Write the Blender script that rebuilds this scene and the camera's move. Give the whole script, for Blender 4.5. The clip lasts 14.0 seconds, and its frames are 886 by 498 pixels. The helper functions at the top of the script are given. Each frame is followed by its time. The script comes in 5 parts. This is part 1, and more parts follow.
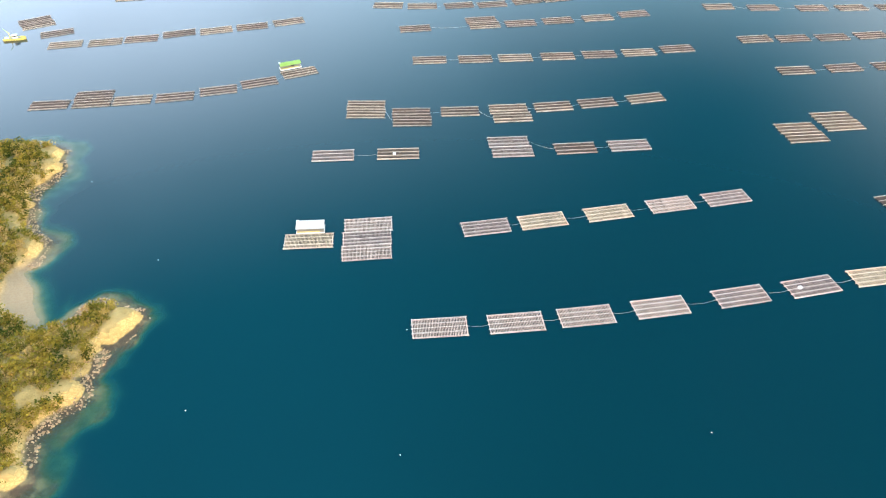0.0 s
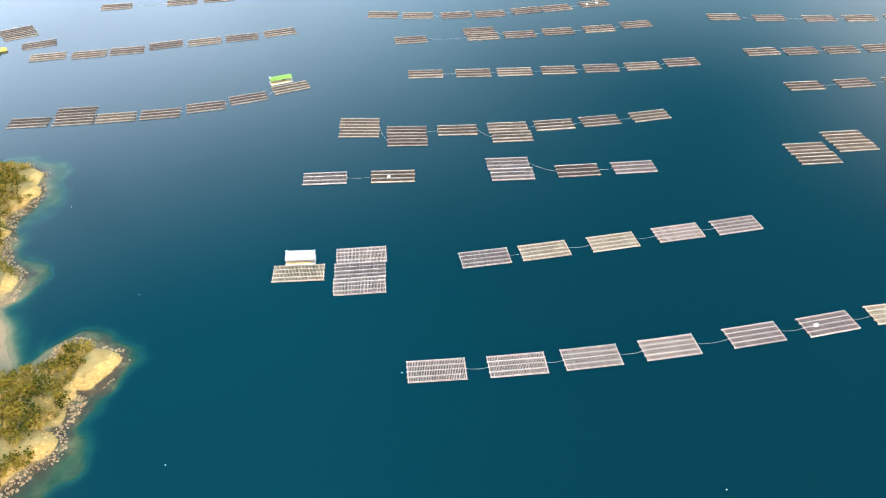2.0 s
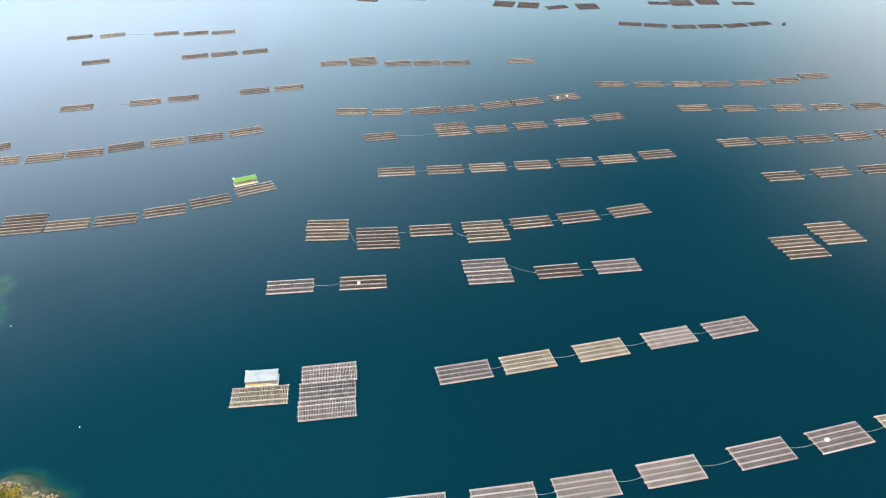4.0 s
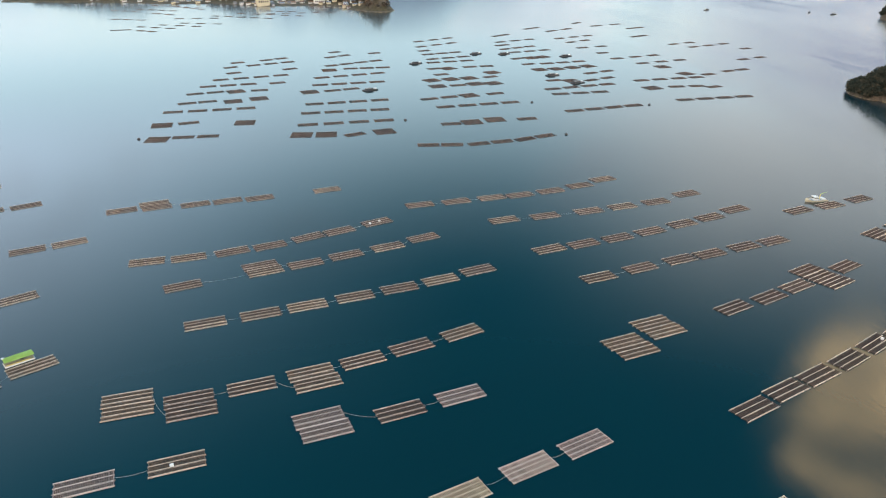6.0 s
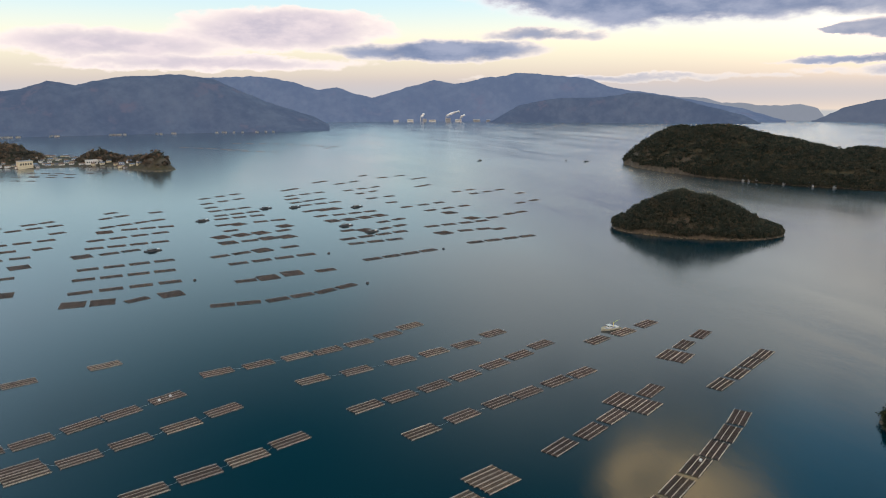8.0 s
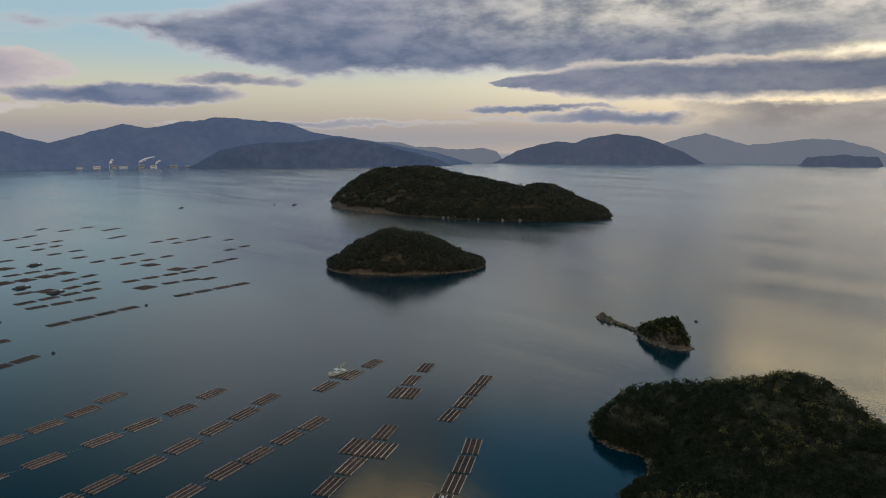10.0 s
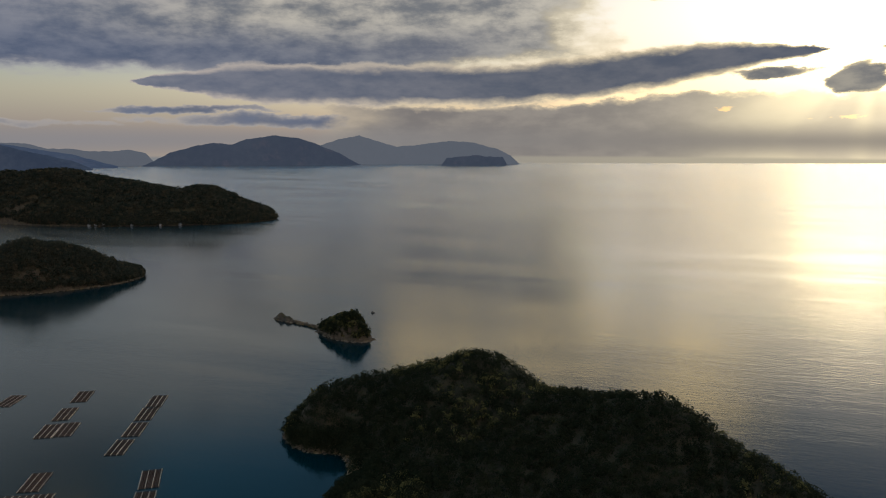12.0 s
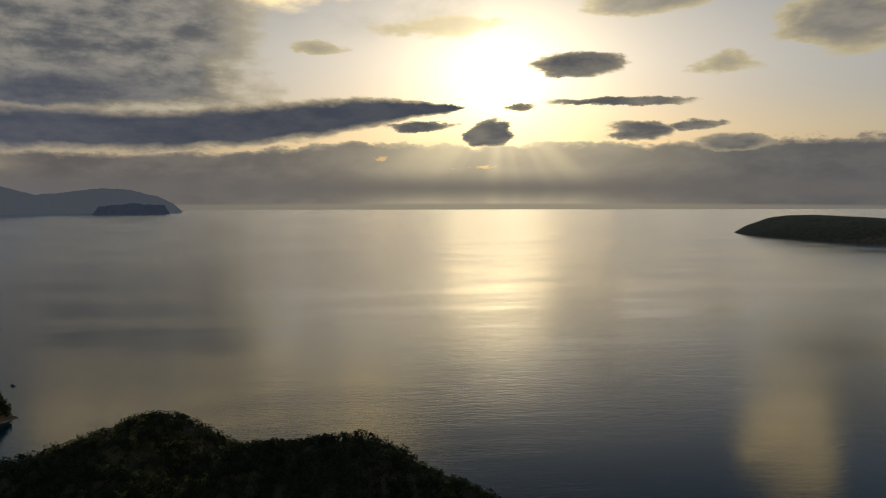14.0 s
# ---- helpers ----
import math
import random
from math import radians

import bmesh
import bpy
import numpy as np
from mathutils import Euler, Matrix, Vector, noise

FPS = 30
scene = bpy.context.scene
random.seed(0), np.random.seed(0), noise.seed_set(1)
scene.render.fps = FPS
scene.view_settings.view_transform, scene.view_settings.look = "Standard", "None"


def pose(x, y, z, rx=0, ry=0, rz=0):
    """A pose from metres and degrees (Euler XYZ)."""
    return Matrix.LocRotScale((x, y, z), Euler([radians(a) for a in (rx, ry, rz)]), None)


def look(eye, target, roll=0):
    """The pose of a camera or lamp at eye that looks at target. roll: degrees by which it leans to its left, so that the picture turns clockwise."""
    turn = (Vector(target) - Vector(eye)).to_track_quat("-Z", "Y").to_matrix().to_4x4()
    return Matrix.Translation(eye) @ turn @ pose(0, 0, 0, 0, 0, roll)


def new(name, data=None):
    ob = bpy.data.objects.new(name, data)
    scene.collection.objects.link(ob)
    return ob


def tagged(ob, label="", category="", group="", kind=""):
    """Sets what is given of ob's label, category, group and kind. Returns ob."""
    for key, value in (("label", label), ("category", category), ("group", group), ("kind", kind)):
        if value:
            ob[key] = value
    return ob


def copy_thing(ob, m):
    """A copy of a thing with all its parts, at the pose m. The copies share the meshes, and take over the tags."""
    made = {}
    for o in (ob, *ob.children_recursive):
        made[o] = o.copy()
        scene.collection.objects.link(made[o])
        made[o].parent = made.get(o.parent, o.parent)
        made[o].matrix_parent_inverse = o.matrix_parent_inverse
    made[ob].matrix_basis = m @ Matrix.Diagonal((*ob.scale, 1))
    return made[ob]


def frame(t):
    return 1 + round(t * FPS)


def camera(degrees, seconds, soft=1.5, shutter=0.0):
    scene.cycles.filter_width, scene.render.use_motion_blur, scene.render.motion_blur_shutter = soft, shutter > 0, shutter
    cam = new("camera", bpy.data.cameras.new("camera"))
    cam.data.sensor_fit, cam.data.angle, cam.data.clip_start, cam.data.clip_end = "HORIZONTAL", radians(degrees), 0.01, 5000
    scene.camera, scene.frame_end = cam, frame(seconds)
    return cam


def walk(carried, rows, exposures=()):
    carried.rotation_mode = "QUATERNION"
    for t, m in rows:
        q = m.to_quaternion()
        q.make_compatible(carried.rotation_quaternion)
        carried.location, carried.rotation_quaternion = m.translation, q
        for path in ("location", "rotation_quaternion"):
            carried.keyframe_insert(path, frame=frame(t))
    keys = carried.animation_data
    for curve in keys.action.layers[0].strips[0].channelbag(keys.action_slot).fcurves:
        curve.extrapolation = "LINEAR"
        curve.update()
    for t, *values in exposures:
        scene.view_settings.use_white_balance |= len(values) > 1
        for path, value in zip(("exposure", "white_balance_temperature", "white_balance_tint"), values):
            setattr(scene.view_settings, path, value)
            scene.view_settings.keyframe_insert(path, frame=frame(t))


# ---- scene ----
PATH = [
    (0.0, -130.71, -89.01, 172.98, -1.65, -38.81, -0.36),
    (0.5, -130.65, -84.61, 174.25, -1.66, -39.27, -0.24),
    (1.0, -130.69, -79.87, 174.63, -1.68, -39.46, -0.17),
    (1.5, -130.50, -75.00, 174.78, -1.75, -39.44, -0.13),
    (2.0, -130.40, -70.05, 174.58, -2.04, -39.11, -0.14),
    (2.5, -130.21, -65.00, 174.03, -2.21, -38.25, -0.17),
    (3.0, -129.84, -59.78, 173.19, -2.26, -36.77, -0.17),
    (3.5, -129.42, -54.35, 172.10, -2.81, -34.85, -0.17),
    (4.0, -129.12, -48.64, 170.79, -4.46, -32.67, -0.17),
    (4.5, -129.07, -42.59, 169.32, -7.79, -30.39, -0.20),
    (5.0, -128.82, -36.39, 167.84, -12.12, -28.13, -0.24),
    (5.5, -127.79, -30.24, 166.47, -16.33, -25.84, -0.26),
    (6.0, -127.34, -24.63, 165.52, -20.40, -23.38, -0.22),
    (6.5, -126.40, -18.70, 164.39, -24.43, -20.39, -0.22),
    (7.0, -125.18, -12.57, 163.24, -28.34, -17.25, -0.22),
    (7.5, -123.70, -6.89, 162.21, -32.38, -14.30, -0.22),
    (8.0, -121.91, -2.04, 161.35, -36.81, -11.93, -0.22),
    (8.5, -119.74, 2.33, 160.53, -41.70, -10.16, -0.22),
    (9.0, -117.14, 6.61, 159.61, -47.10, -9.05, -0.21),
    (9.5, -114.05, 11.15, 158.45, -53.06, -8.62, -0.21),
    (10.0, -110.62, 15.82, 157.04, -59.41, -8.57, -0.17),
    (10.5, -107.04, 20.23, 155.45, -65.95, -8.53, -0.07),
    (11.0, -103.29, 24.07, 153.96, -72.22, -8.50, -0.00),
    (11.5, -98.55, 27.49, 152.23, -78.82, -8.43, 0.09),
    (12.0, -93.39, 30.92, 150.18, -85.46, -8.38, 0.08),
    (12.5, -88.28, 33.17, 148.38, -91.76, -8.37, 0.12),
    (13.0, -84.04, 34.17, 146.80, -98.42, -8.23, 0.09),
    (13.5, -78.69, 35.39, 145.45, -104.98, -6.68, -0.07),
    (14.0, -73.88, 36.11, 143.69, -110.85, -4.71, -0.09),
]
cam = camera(62.12, 14.0, soft=1.1)
walk(cam, [(t, pose(x, y, z, 90 + pitch, 0, yaw) @ pose(0, 0, 0, 0, 0, roll)) for t, x, y, z, yaw, pitch, roll in PATH],
     [(0.0, 2.9, 6500, 10), (2.0, 2.85, 6500, 10), (4.5, 2.3, 6650, 10), (6.0, 1.85, 6700, 10), (7.0, 1.6, 6750, 10), (9.5, 0.4, 6350, 8), (11.0, 0.15, 6350, 8), (12.5, -0.45, 6400, 8), (14.0, -1.0, 6450, 8)])

# ---------------------------------------------------------------- node helpers
SUN_AZ, SUN_EL = 115.3, 8.2


class Nodes:
    """A small writer of node trees: every call returns an output socket."""

    def __init__(self, tree):
        self.tree = tree
        tree.nodes.clear()

    def node(self, kind, out=0, ins=(), **settings):
        n = self.tree.nodes.new(kind)
        for key, value in settings.items():
            setattr(n, key, value)
        for key, value in dict(ins).items():
            if isinstance(value, bpy.types.NodeSocket):
                self.tree.links.new(value, n.inputs[key])
            else:
                n.inputs[key].default_value = value
        return n.outputs[out]

    def math(self, op, a, b=0.0, c=0.0, clamp=False):
        return self.node("ShaderNodeMath", 0, {0: a, 1: b, 2: c}, operation=op, use_clamp=clamp)

    def add(self, a, b):
        return self.math("ADD", a, b)

    def mul(self, a, b):
        return self.math("MULTIPLY", a, b)

    def smooth(self, v, lo, hi, a=0.0, b=1.0):
        return self.node("ShaderNodeMapRange", 0, {0: v, 1: lo, 2: hi, 3: a, 4: b}, interpolation_type="SMOOTHSTEP")

    def noise(self, vec, scale, detail=4.0, rough=0.55, distort=0.0):
        return self.node("ShaderNodeTexNoise", 0, {"Vector": vec, "Scale": scale, "Detail": detail, "Roughness": rough, "Distortion": distort})

    def mix(self, f, a, b, blend="MIX"):
        n = self.tree.nodes.new("ShaderNodeMix")
        n.data_type, n.blend_type = "RGBA", blend
        for i, v in ((0, f), (6, a), (7, b)):
            if isinstance(v, bpy.types.NodeSocket):
                self.tree.links.new(v, n.inputs[i])
            else:
                n.inputs[i].default_value = v if i == 0 else (*v, 1.0)
        return n.outputs[2]

    def vec(self, x, y, z):
        return self.node("ShaderNodeCombineXYZ", 0, {0: x, 1: y, 2: z})

    def bump(self, height, strength, distance):
        return self.node("ShaderNodeBump", 0, {"Height": height, "Strength": strength, "Distance": distance})

    def where(self):
        return self.node("ShaderNodeNewGeometry", "Position")


# ---------------------------------------------------------------- sky and sun
world = bpy.data.worlds.new("world")
scene.world = world
world.use_nodes = True
w = Nodes(world.node_tree)
direction = w.node("ShaderNodeTexCoord", "Generated")
parts = w.tree.nodes.new("ShaderNodeSeparateXYZ")
w.tree.links.new(direction, parts.inputs[0])
az = w.mul(w.math("ARCTAN2", parts.outputs[0], parts.outputs[1]), 57.2958)
signed_el = w.mul(w.math("ARCSINE", parts.outputs[2]), 57.2958)
el = w.math("ABSOLUTE", signed_el)
mirrored = w.vec(parts.outputs[0], parts.outputs[1], w.math("MAXIMUM", w.math("ABSOLUTE", parts.outputs[2]), 0.015))
clear = w.node("ShaderNodeTexSky", 0, {0: mirrored}, sky_type="NISHITA", sun_disc=False, sun_elevation=radians(SUN_EL),
               sun_rotation=radians(SUN_AZ), altitude=100.0, air_density=1.0, dust_density=2.0, ozone_density=1.5)
# nearness to the sun, in degrees
sx, sy = w.add(az, -SUN_AZ), w.add(el, -SUN_EL)
away = w.math("SQRT", w.add(w.mul(sx, sx), w.mul(w.mul(sy, sy), 1.3)))
near_sun = w.math("POWER", 2.718, w.mul(away, -1.0 / 13.0))
near_wide = w.math("POWER", 2.718, w.mul(away, -1.0 / 55.0))
core = w.math("POWER", 2.718, w.mul(away, -1.0 / 3.2))
eastward = w.smooth(near_wide, 0.30, 0.72)
north = w.smooth(az, 24.0, -22.0)
overhead = w.smooth(el, 14.0, 30.0)

# the clear sky: cream and rose low down, pale blue above, deep blue overhead, paler and warmer round the sun
sky = w.mix(w.smooth(el, 3.0, 7.5), w.mix(w.smooth(az, 52.0, 84.0), (0.55, 0.51, 0.39), (0.85, 0.75, 0.54)), w.mix(w.smooth(az, 52.0, 84.0), (0.32, 0.45, 0.51), (0.62, 0.66, 0.66)))
sky = w.mix(w.smooth(el, 0.5, 4.5), (0.38, 0.335, 0.325), sky)
sky = w.mix(near_sun, sky, w.mix(w.smooth(el, 3.0, 10.0), (0.95, 0.72, 0.36), (1.30, 1.28, 1.20)))
sky = w.mix(0.25, sky, w.mix(1.0, clear, w.mix(near_sun, (0.150, 0.140, 0.155), (0.040, 0.041, 0.046)), "MULTIPLY"))
deep = w.mix(eastward, (0.014, 0.075, 0.115), (0.13, 0.20, 0.33))
deep = w.mix(w.smooth(az, 55.0, 66.0), deep, w.mix(eastward, (0.09, 0.29, 0.47), (0.13, 0.22, 0.38)))
deep = w.mix(north, deep, (0.020, 0.185, 0.300))
middle = w.mul(w.smooth(az, 24.0, 44.0), w.smooth(az, 84.0, 70.0))
fade = w.mix(middle, w.node("ShaderNodeCombineXYZ", 0, {0: w.smooth(el, 9.0, 27.0), 1: 0.0, 2: 0.0}), w.node("ShaderNodeCombineXYZ", 0, {0: w.smooth(el, 17.0, w.smooth(az, 50.0, 64.0, 33.0, 25.0)), 1: 0.0, 2: 0.0}))
fade_x = w.tree.nodes.new("ShaderNodeSeparateXYZ")
w.tree.links.new(fade, fade_x.inputs[0])
sky = w.mix(w.mul(middle, w.smooth(el, 9.0, 13.0)), sky, w.mix(w.smooth(az, 54.0, 70.0), (0.40, 0.43, 0.45), (0.58, 0.57, 0.54)))
sky = w.mix(fade_x.outputs[0], sky, deep)
sky = w.mix(w.mul(north, w.smooth(el, 9.0, 15.0)), sky, w.mix(w.smooth(el, 19.0, 42.0), w.mix(w.smooth(az, -30.0, 25.0), (0.50, 0.62, 0.78), (0.44, 0.58, 0.70)), deep))

# soft rose-grey cloud added over the unseen south and west, to warm the rafts
behind = w.math("MULTIPLY_ADD", parts.outputs[0], -0.82, w.mul(parts.outputs[1], -0.57))
behind = w.mul(w.smooth(behind, 0.0, 0.5), w.smooth(el, 1.0, 8.0, 0.6, 1.0))
sky = w.mix(behind, sky, w.mix(w.smooth(w.noise(direction, 3.0, 5.0, 0.6), 0.35, 0.65), (0.50, 0.43, 0.39), (0.74, 0.61, 0.52)))

# warped places, so that every cloud edge is ragged
coarse = w.noise(w.vec(w.mul(az, 0.11), w.mul(el, 0.34), 0.0), 1.0, 6.0, 0.58, 0.2)
coarse_b = w.noise(w.vec(w.mul(az, 0.13), w.mul(el, 0.40), 7.0), 1.0, 6.0, 0.58, 0.2)
curl = w.noise(w.vec(w.mul(az, 0.55), w.mul(el, 1.10), 3.0), 1.0, 6.0, 0.58, 0.0)
grain = w.noise(w.vec(w.mul(az, 0.28), w.mul(el, 0.66), 11.0), 1.0, 7.0, 0.60, 0.0)
el_w = w.add(el, w.add(w.mul(w.add(coarse, -0.5), 1.5), w.mul(w.add(curl, -0.5), 0.9)))
az_w = w.add(az, w.add(w.mul(w.add(coarse_b, -0.5), 7.0), w.mul(w.add(curl, -0.5), 2.0)))
rim = w.mix(near_sun, w.mix(eastward, (0.50, 0.44, 0.43), (0.62, 0.52, 0.40)), (1.35, 1.08, 0.60))


def deck(under, density, dark, lit, lo=0.0, hi=0.30, full=0.85):
    """Lays a cloud over what is behind it: lit at its thin rims, dark where it is thick."""
    thick = w.smooth(density, lo + 0.08, full)
    return w.mix(w.smooth(density, lo, hi), under, w.mix(thick, lit, dark)), thick


def puffs(items):
    """Density of rounded clouds: azimuth, elevation, half width, half height, weight."""
    total = None
    for c_az, c_el, c_w, c_h, weight in items:
        dx, dy = w.mul(w.add(az_w, -c_az), 1.0 / c_w), w.mul(w.add(el_w, -c_el), 1.0 / c_h)
        fall = w.mul(w.math("SUBTRACT", 1.0, w.add(w.mul(dx, dx), w.mul(dy, dy))), weight)
        total = fall if total is None else w.math("MAXIMUM", total, fall)
    return w.math("MULTIPLY_ADD", w.add(grain, -0.5), 1.1, total)


def shaded(col_a, col_b):
    return w.mix(w.smooth(grain, 0.32, 0.68), col_a, col_b)


dark_far = shaded((0.095, 0.122, 0.195), (0.175, 0.195, 0.265))
dark_sun = shaded((0.150, 0.160, 0.200), (0.31, 0.30, 0.30))
dark = w.mix(eastward, dark_far, dark_sun)

# high thin sheets, golden where the sun reaches them
sheets = w.noise(w.vec(w.mul(az, 0.06), w.mul(el, 0.11), 21.0), 1.0, 7.0, 0.60, 0.6)
veil = w.mul(w.smooth(sheets, 0.47, 0.66), w.mul(w.smooth(el, 10.0, 16.0), w.smooth(el, 70.0, 40.0)))
veil = w.mul(veil, w.smooth(az, 20.0, 70.0, 0.25, 1.0))
sky = w.mix(w.mul(veil, 0.75), sky, w.mix(eastward, w.mix(overhead, (0.30, 0.30, 0.33), (0.030, 0.060, 0.10)), (0.34, 0.34, 0.36)))
gold = puffs([(97.0, 16.0, 7.0, 3.4, 1.1), (136.5, 18.5, 4.0, 5.0, 1.0), (56.5, 31.5, 9.0, 7.0, 0.95), (106.0, 17.5, 8.0, 4.0, 1.0), (86.0, 17.0, 8.0, 4.0, 0.5)])
gold_col = w.mix(w.smooth(az, 66.0, 92.0), (2.0, 1.42, 0.72), (2.9, 2.15, 1.05))
sky = w.mix(w.mul(w.smooth(w.math("MULTIPLY_ADD", w.add(sheets, -0.5), 2.6, gold), 0.0, 0.75), w.smooth(coarse_b, 0.36, 0.62, 0.12, 0.95)), sky, gold_col)

# rose and grey heaps over the northern hills
sky, _ = deck(sky, puffs([(25.0, 4.6, 9.0, 1.8, 1.0), (14.0, 3.4, 9.0, 1.2, 0.8), (20.0, 2.2, 12.0, 0.7, 0.8), (-20.0, 4.0, 16.0, 1.4, 0.7)]), shaded((0.27, 0.25, 0.30), (0.40, 0.35, 0.37)), (0.50, 0.44, 0.42))
# the great bank that rises to the east
bank_low = w.math("MULTIPLY_ADD", w.smooth(az, 76.0, 94.0), 1.3, w.math("MULTIPLY_ADD", w.smooth(az_w, 34.0, 50.0), -2.9, 7.4))
bank_top = w.math("MULTIPLY_ADD", w.smooth(az_w, 58.0, 76.0), 4.0, w.math("MULTIPLY_ADD", w.smooth(az_w, 34.0, 52.0), 2.6, 8.3))
bank = w.math("MINIMUM", w.mul(w.math("SUBTRACT", el_w, bank_low), 0.75), w.mul(w.math("SUBTRACT", bank_top, el_w), 0.7))
bank = w.math("MINIMUM", bank, w.math("MINIMUM", w.mul(w.add(az_w, -29.0), 0.12), w.mul(w.math("SUBTRACT", 97.5, az_w), 0.16)))
bank = w.math("MULTIPLY_ADD", w.add(grain, -0.5), 1.3, w.math("MINIMUM", bank, 1.0))
sky, _ = deck(sky, bank, w.mix(w.math("MAXIMUM", w.smooth(el_w, 6.2, 9.2), w.smooth(az, 84.0, 97.0)), dark, w.mix(w.smooth(az, 50.0, 76.0), shaded((0.13, 0.155, 0.225), (0.24, 0.25, 0.31)), shaded((0.18, 0.19, 0.215), (0.58, 0.53, 0.46)))), w.mix(w.smooth(az, 60.0, 95.0), (0.48, 0.45, 0.46), (0.92, 0.76, 0.48)), -0.20, 0.50, 0.80)
# streaks of slate under it, and the low lines over the far islands
sky, _ = deck(sky, puffs([(36.5, 3.1, 9.0, 0.85, 1.1), (44.0, 4.2, 6.0, 0.5, 0.7), (66.0, 2.2, 7.0, 0.30, 0.8), (78.0, 1.5, 18.0, 0.55, 0.8), (50.0, 1.1, 12.0, 0.3, 0.5)]), dark_far, (0.47, 0.42, 0.39))
# heaps above and beside the sun
sky, _ = deck(sky, puffs([(139.5, 11.5, 4.5, 3.0, 0.9), (125.5, 13.4, 5.0, 1.0, 0.9), (132.0, 9.0, 3.0, 0.8, 0.5), (101.5, 10.6, 2.2, 0.6, 0.5), (111.0, 12.0, 6.0, 0.9, 0.45)]), shaded((0.30, 0.29, 0.29), (0.52, 0.47, 0.40)), (1.0, 0.84, 0.52))
# the low grey bank along the eastern horizon
low_top = w.math("MULTIPLY_ADD", w.smooth(az, 88.0, 106.0), 0.9, 2.6)
low = w.mul(w.math("SUBTRACT", low_top, w.add(el_w, w.mul(w.add(curl, -0.5), 0.8))), 0.9)
low = w.math("MINIMUM", low, w.mul(w.add(az_w, -76.0), 0.09))
low = w.math("MULTIPLY_ADD", w.add(grain, -0.5), 0.5, w.math("MINIMUM", low, 0.9))
low_dark = w.mix(w.smooth(az, 118.0, 138.0), shaded((0.22, 0.20, 0.195), (0.31, 0.275, 0.25)), shaded((0.165, 0.165, 0.18), (0.24, 0.23, 0.225)))
sky, _ = deck(sky, low, low_dark, w.mix(near_sun, (0.50, 0.42, 0.34), (1.2, 0.92, 0.46)), -0.05, 0.18, 0.5)
# rents of orange light in it under the sun
rent = w.mul(puffs([(113.5, 1.75, 3.4, 0.20, 1.0), (107.5, 2.3, 1.6, 0.12, 0.8)]), w.smooth(curl, 0.42, 0.6))
sky = w.mix(w.smooth(rent, 0.2, 0.8), sky, (1.15, 0.66, 0.22))
# beams that fan out under the sun
fan = w.math("ARCTAN2", sx, w.math("SUBTRACT", SUN_EL - 1.5, el))
beams = w.smooth(w.noise(w.vec(w.mul(fan, 1.7), 0.0, 4.0), 1.0, 1.5, 0.5), 0.42, 0.62)
beams = w.mul(w.mul(beams, w.smooth(el, SUN_EL - 3.2, SUN_EL - 5.5)), w.mul(w.smooth(away, 20.0, 4.0, 0.0, 0.6), w.smooth(el, -1.0, 2.5, 0.35, 1.0)))
sky = w.mix(beams, sky, (0.95, 0.80, 0.50))
# the sun's own glare through the thin cloud
glow = w.mix(1.0, (4.6, 3.6, 1.9), w.node("ShaderNodeCombineColor", 0, {0: core, 1: core, 2: core}), "MULTIPLY")
sky = w.mix(1.0, sky, glow, "ADD")
halo = w.math("POWER", 2.718, w.mul(away, -1.0 / 8.0))
sky = w.mix(1.0, sky, w.mix(halo, (0.0, 0.0, 0.0), (0.78, 0.66, 0.45)), "ADD")
# the long slate bar, and the scraps that cross the glare
bar_mid = w.math("MULTIPLY_ADD", w.smooth(az, 88.0, 112.0), 1.95, 4.15)
taper = w.mul(w.smooth(az_w, 62.0, 73.0), w.smooth(az_w, 114.5, 100.0))
bar_half = w.math("MULTIPLY_ADD", taper, 1.42, 0.22)
bar = w.math("SUBTRACT", 1.0, w.math("DIVIDE", w.math("ABSOLUTE", w.math("SUBTRACT", w.add(el, w.mul(w.add(curl, -0.5), 0.7)), bar_mid)), bar_half))
bar = w.add(bar, w.smooth(taper, 0.0, 0.16, -1.6, 0.0))
bar = w.math("MULTIPLY_ADD", w.add(grain, -0.5), 0.7, bar)
sky, _ = deck(sky, bar, w.mix(eastward, shaded((0.145, 0.165, 0.230), (0.235, 0.24, 0.29)), shaded((0.105, 0.120, 0.160), (0.165, 0.170, 0.20))), rim, -0.02, 0.22, 0.5)
scraps = puffs([(121.0, 9.3, 3.9, 0.95, 1.3), (124.0, 6.4, 5.5, 0.36, 1.2), (109.0, 4.85, 3.0, 0.42, 1.2), (114.8, 4.4, 1.9, 1.15, 1.6), (126.0, 4.4, 2.4, 0.8, 1.1), (129.5, 4.7, 2.2, 0.4, 1.0), (116.5, 6.2, 1.2, 0.25, 0.7), (132.5, 3.3, 3.0, 0.7, 0.9)])
sky, _ = deck(sky, scraps, shaded((0.19, 0.19, 0.20), (0.42, 0.38, 0.32)), rim, -0.15, 0.40, 0.80)
# sea mist, and the far sea under it with the sun's gold reflection painted in
mist = w.mix(near_sun, w.mix(eastward, (0.27, 0.265, 0.29), (0.27, 0.25, 0.24)), (0.30, 0.25, 0.20))
sky = w.mix(w.smooth(el, 0.0, 1.6, 0.75, 0.0), sky, mist)
far_sea = w.mix(near_sun, w.mix(eastward, (0.23, 0.24, 0.26), (0.30, 0.275, 0.25)), (0.90, 0.76, 0.50))
sky = w.mix(w.smooth(signed_el, -1.05, -1.30), sky, far_sea)
back = w.node("ShaderNodeBackground", 0, {"Color": sky, "Strength": 1.0})
w.tree.links.new(back, w.tree.nodes.new("ShaderNodeOutputWorld").inputs[0])

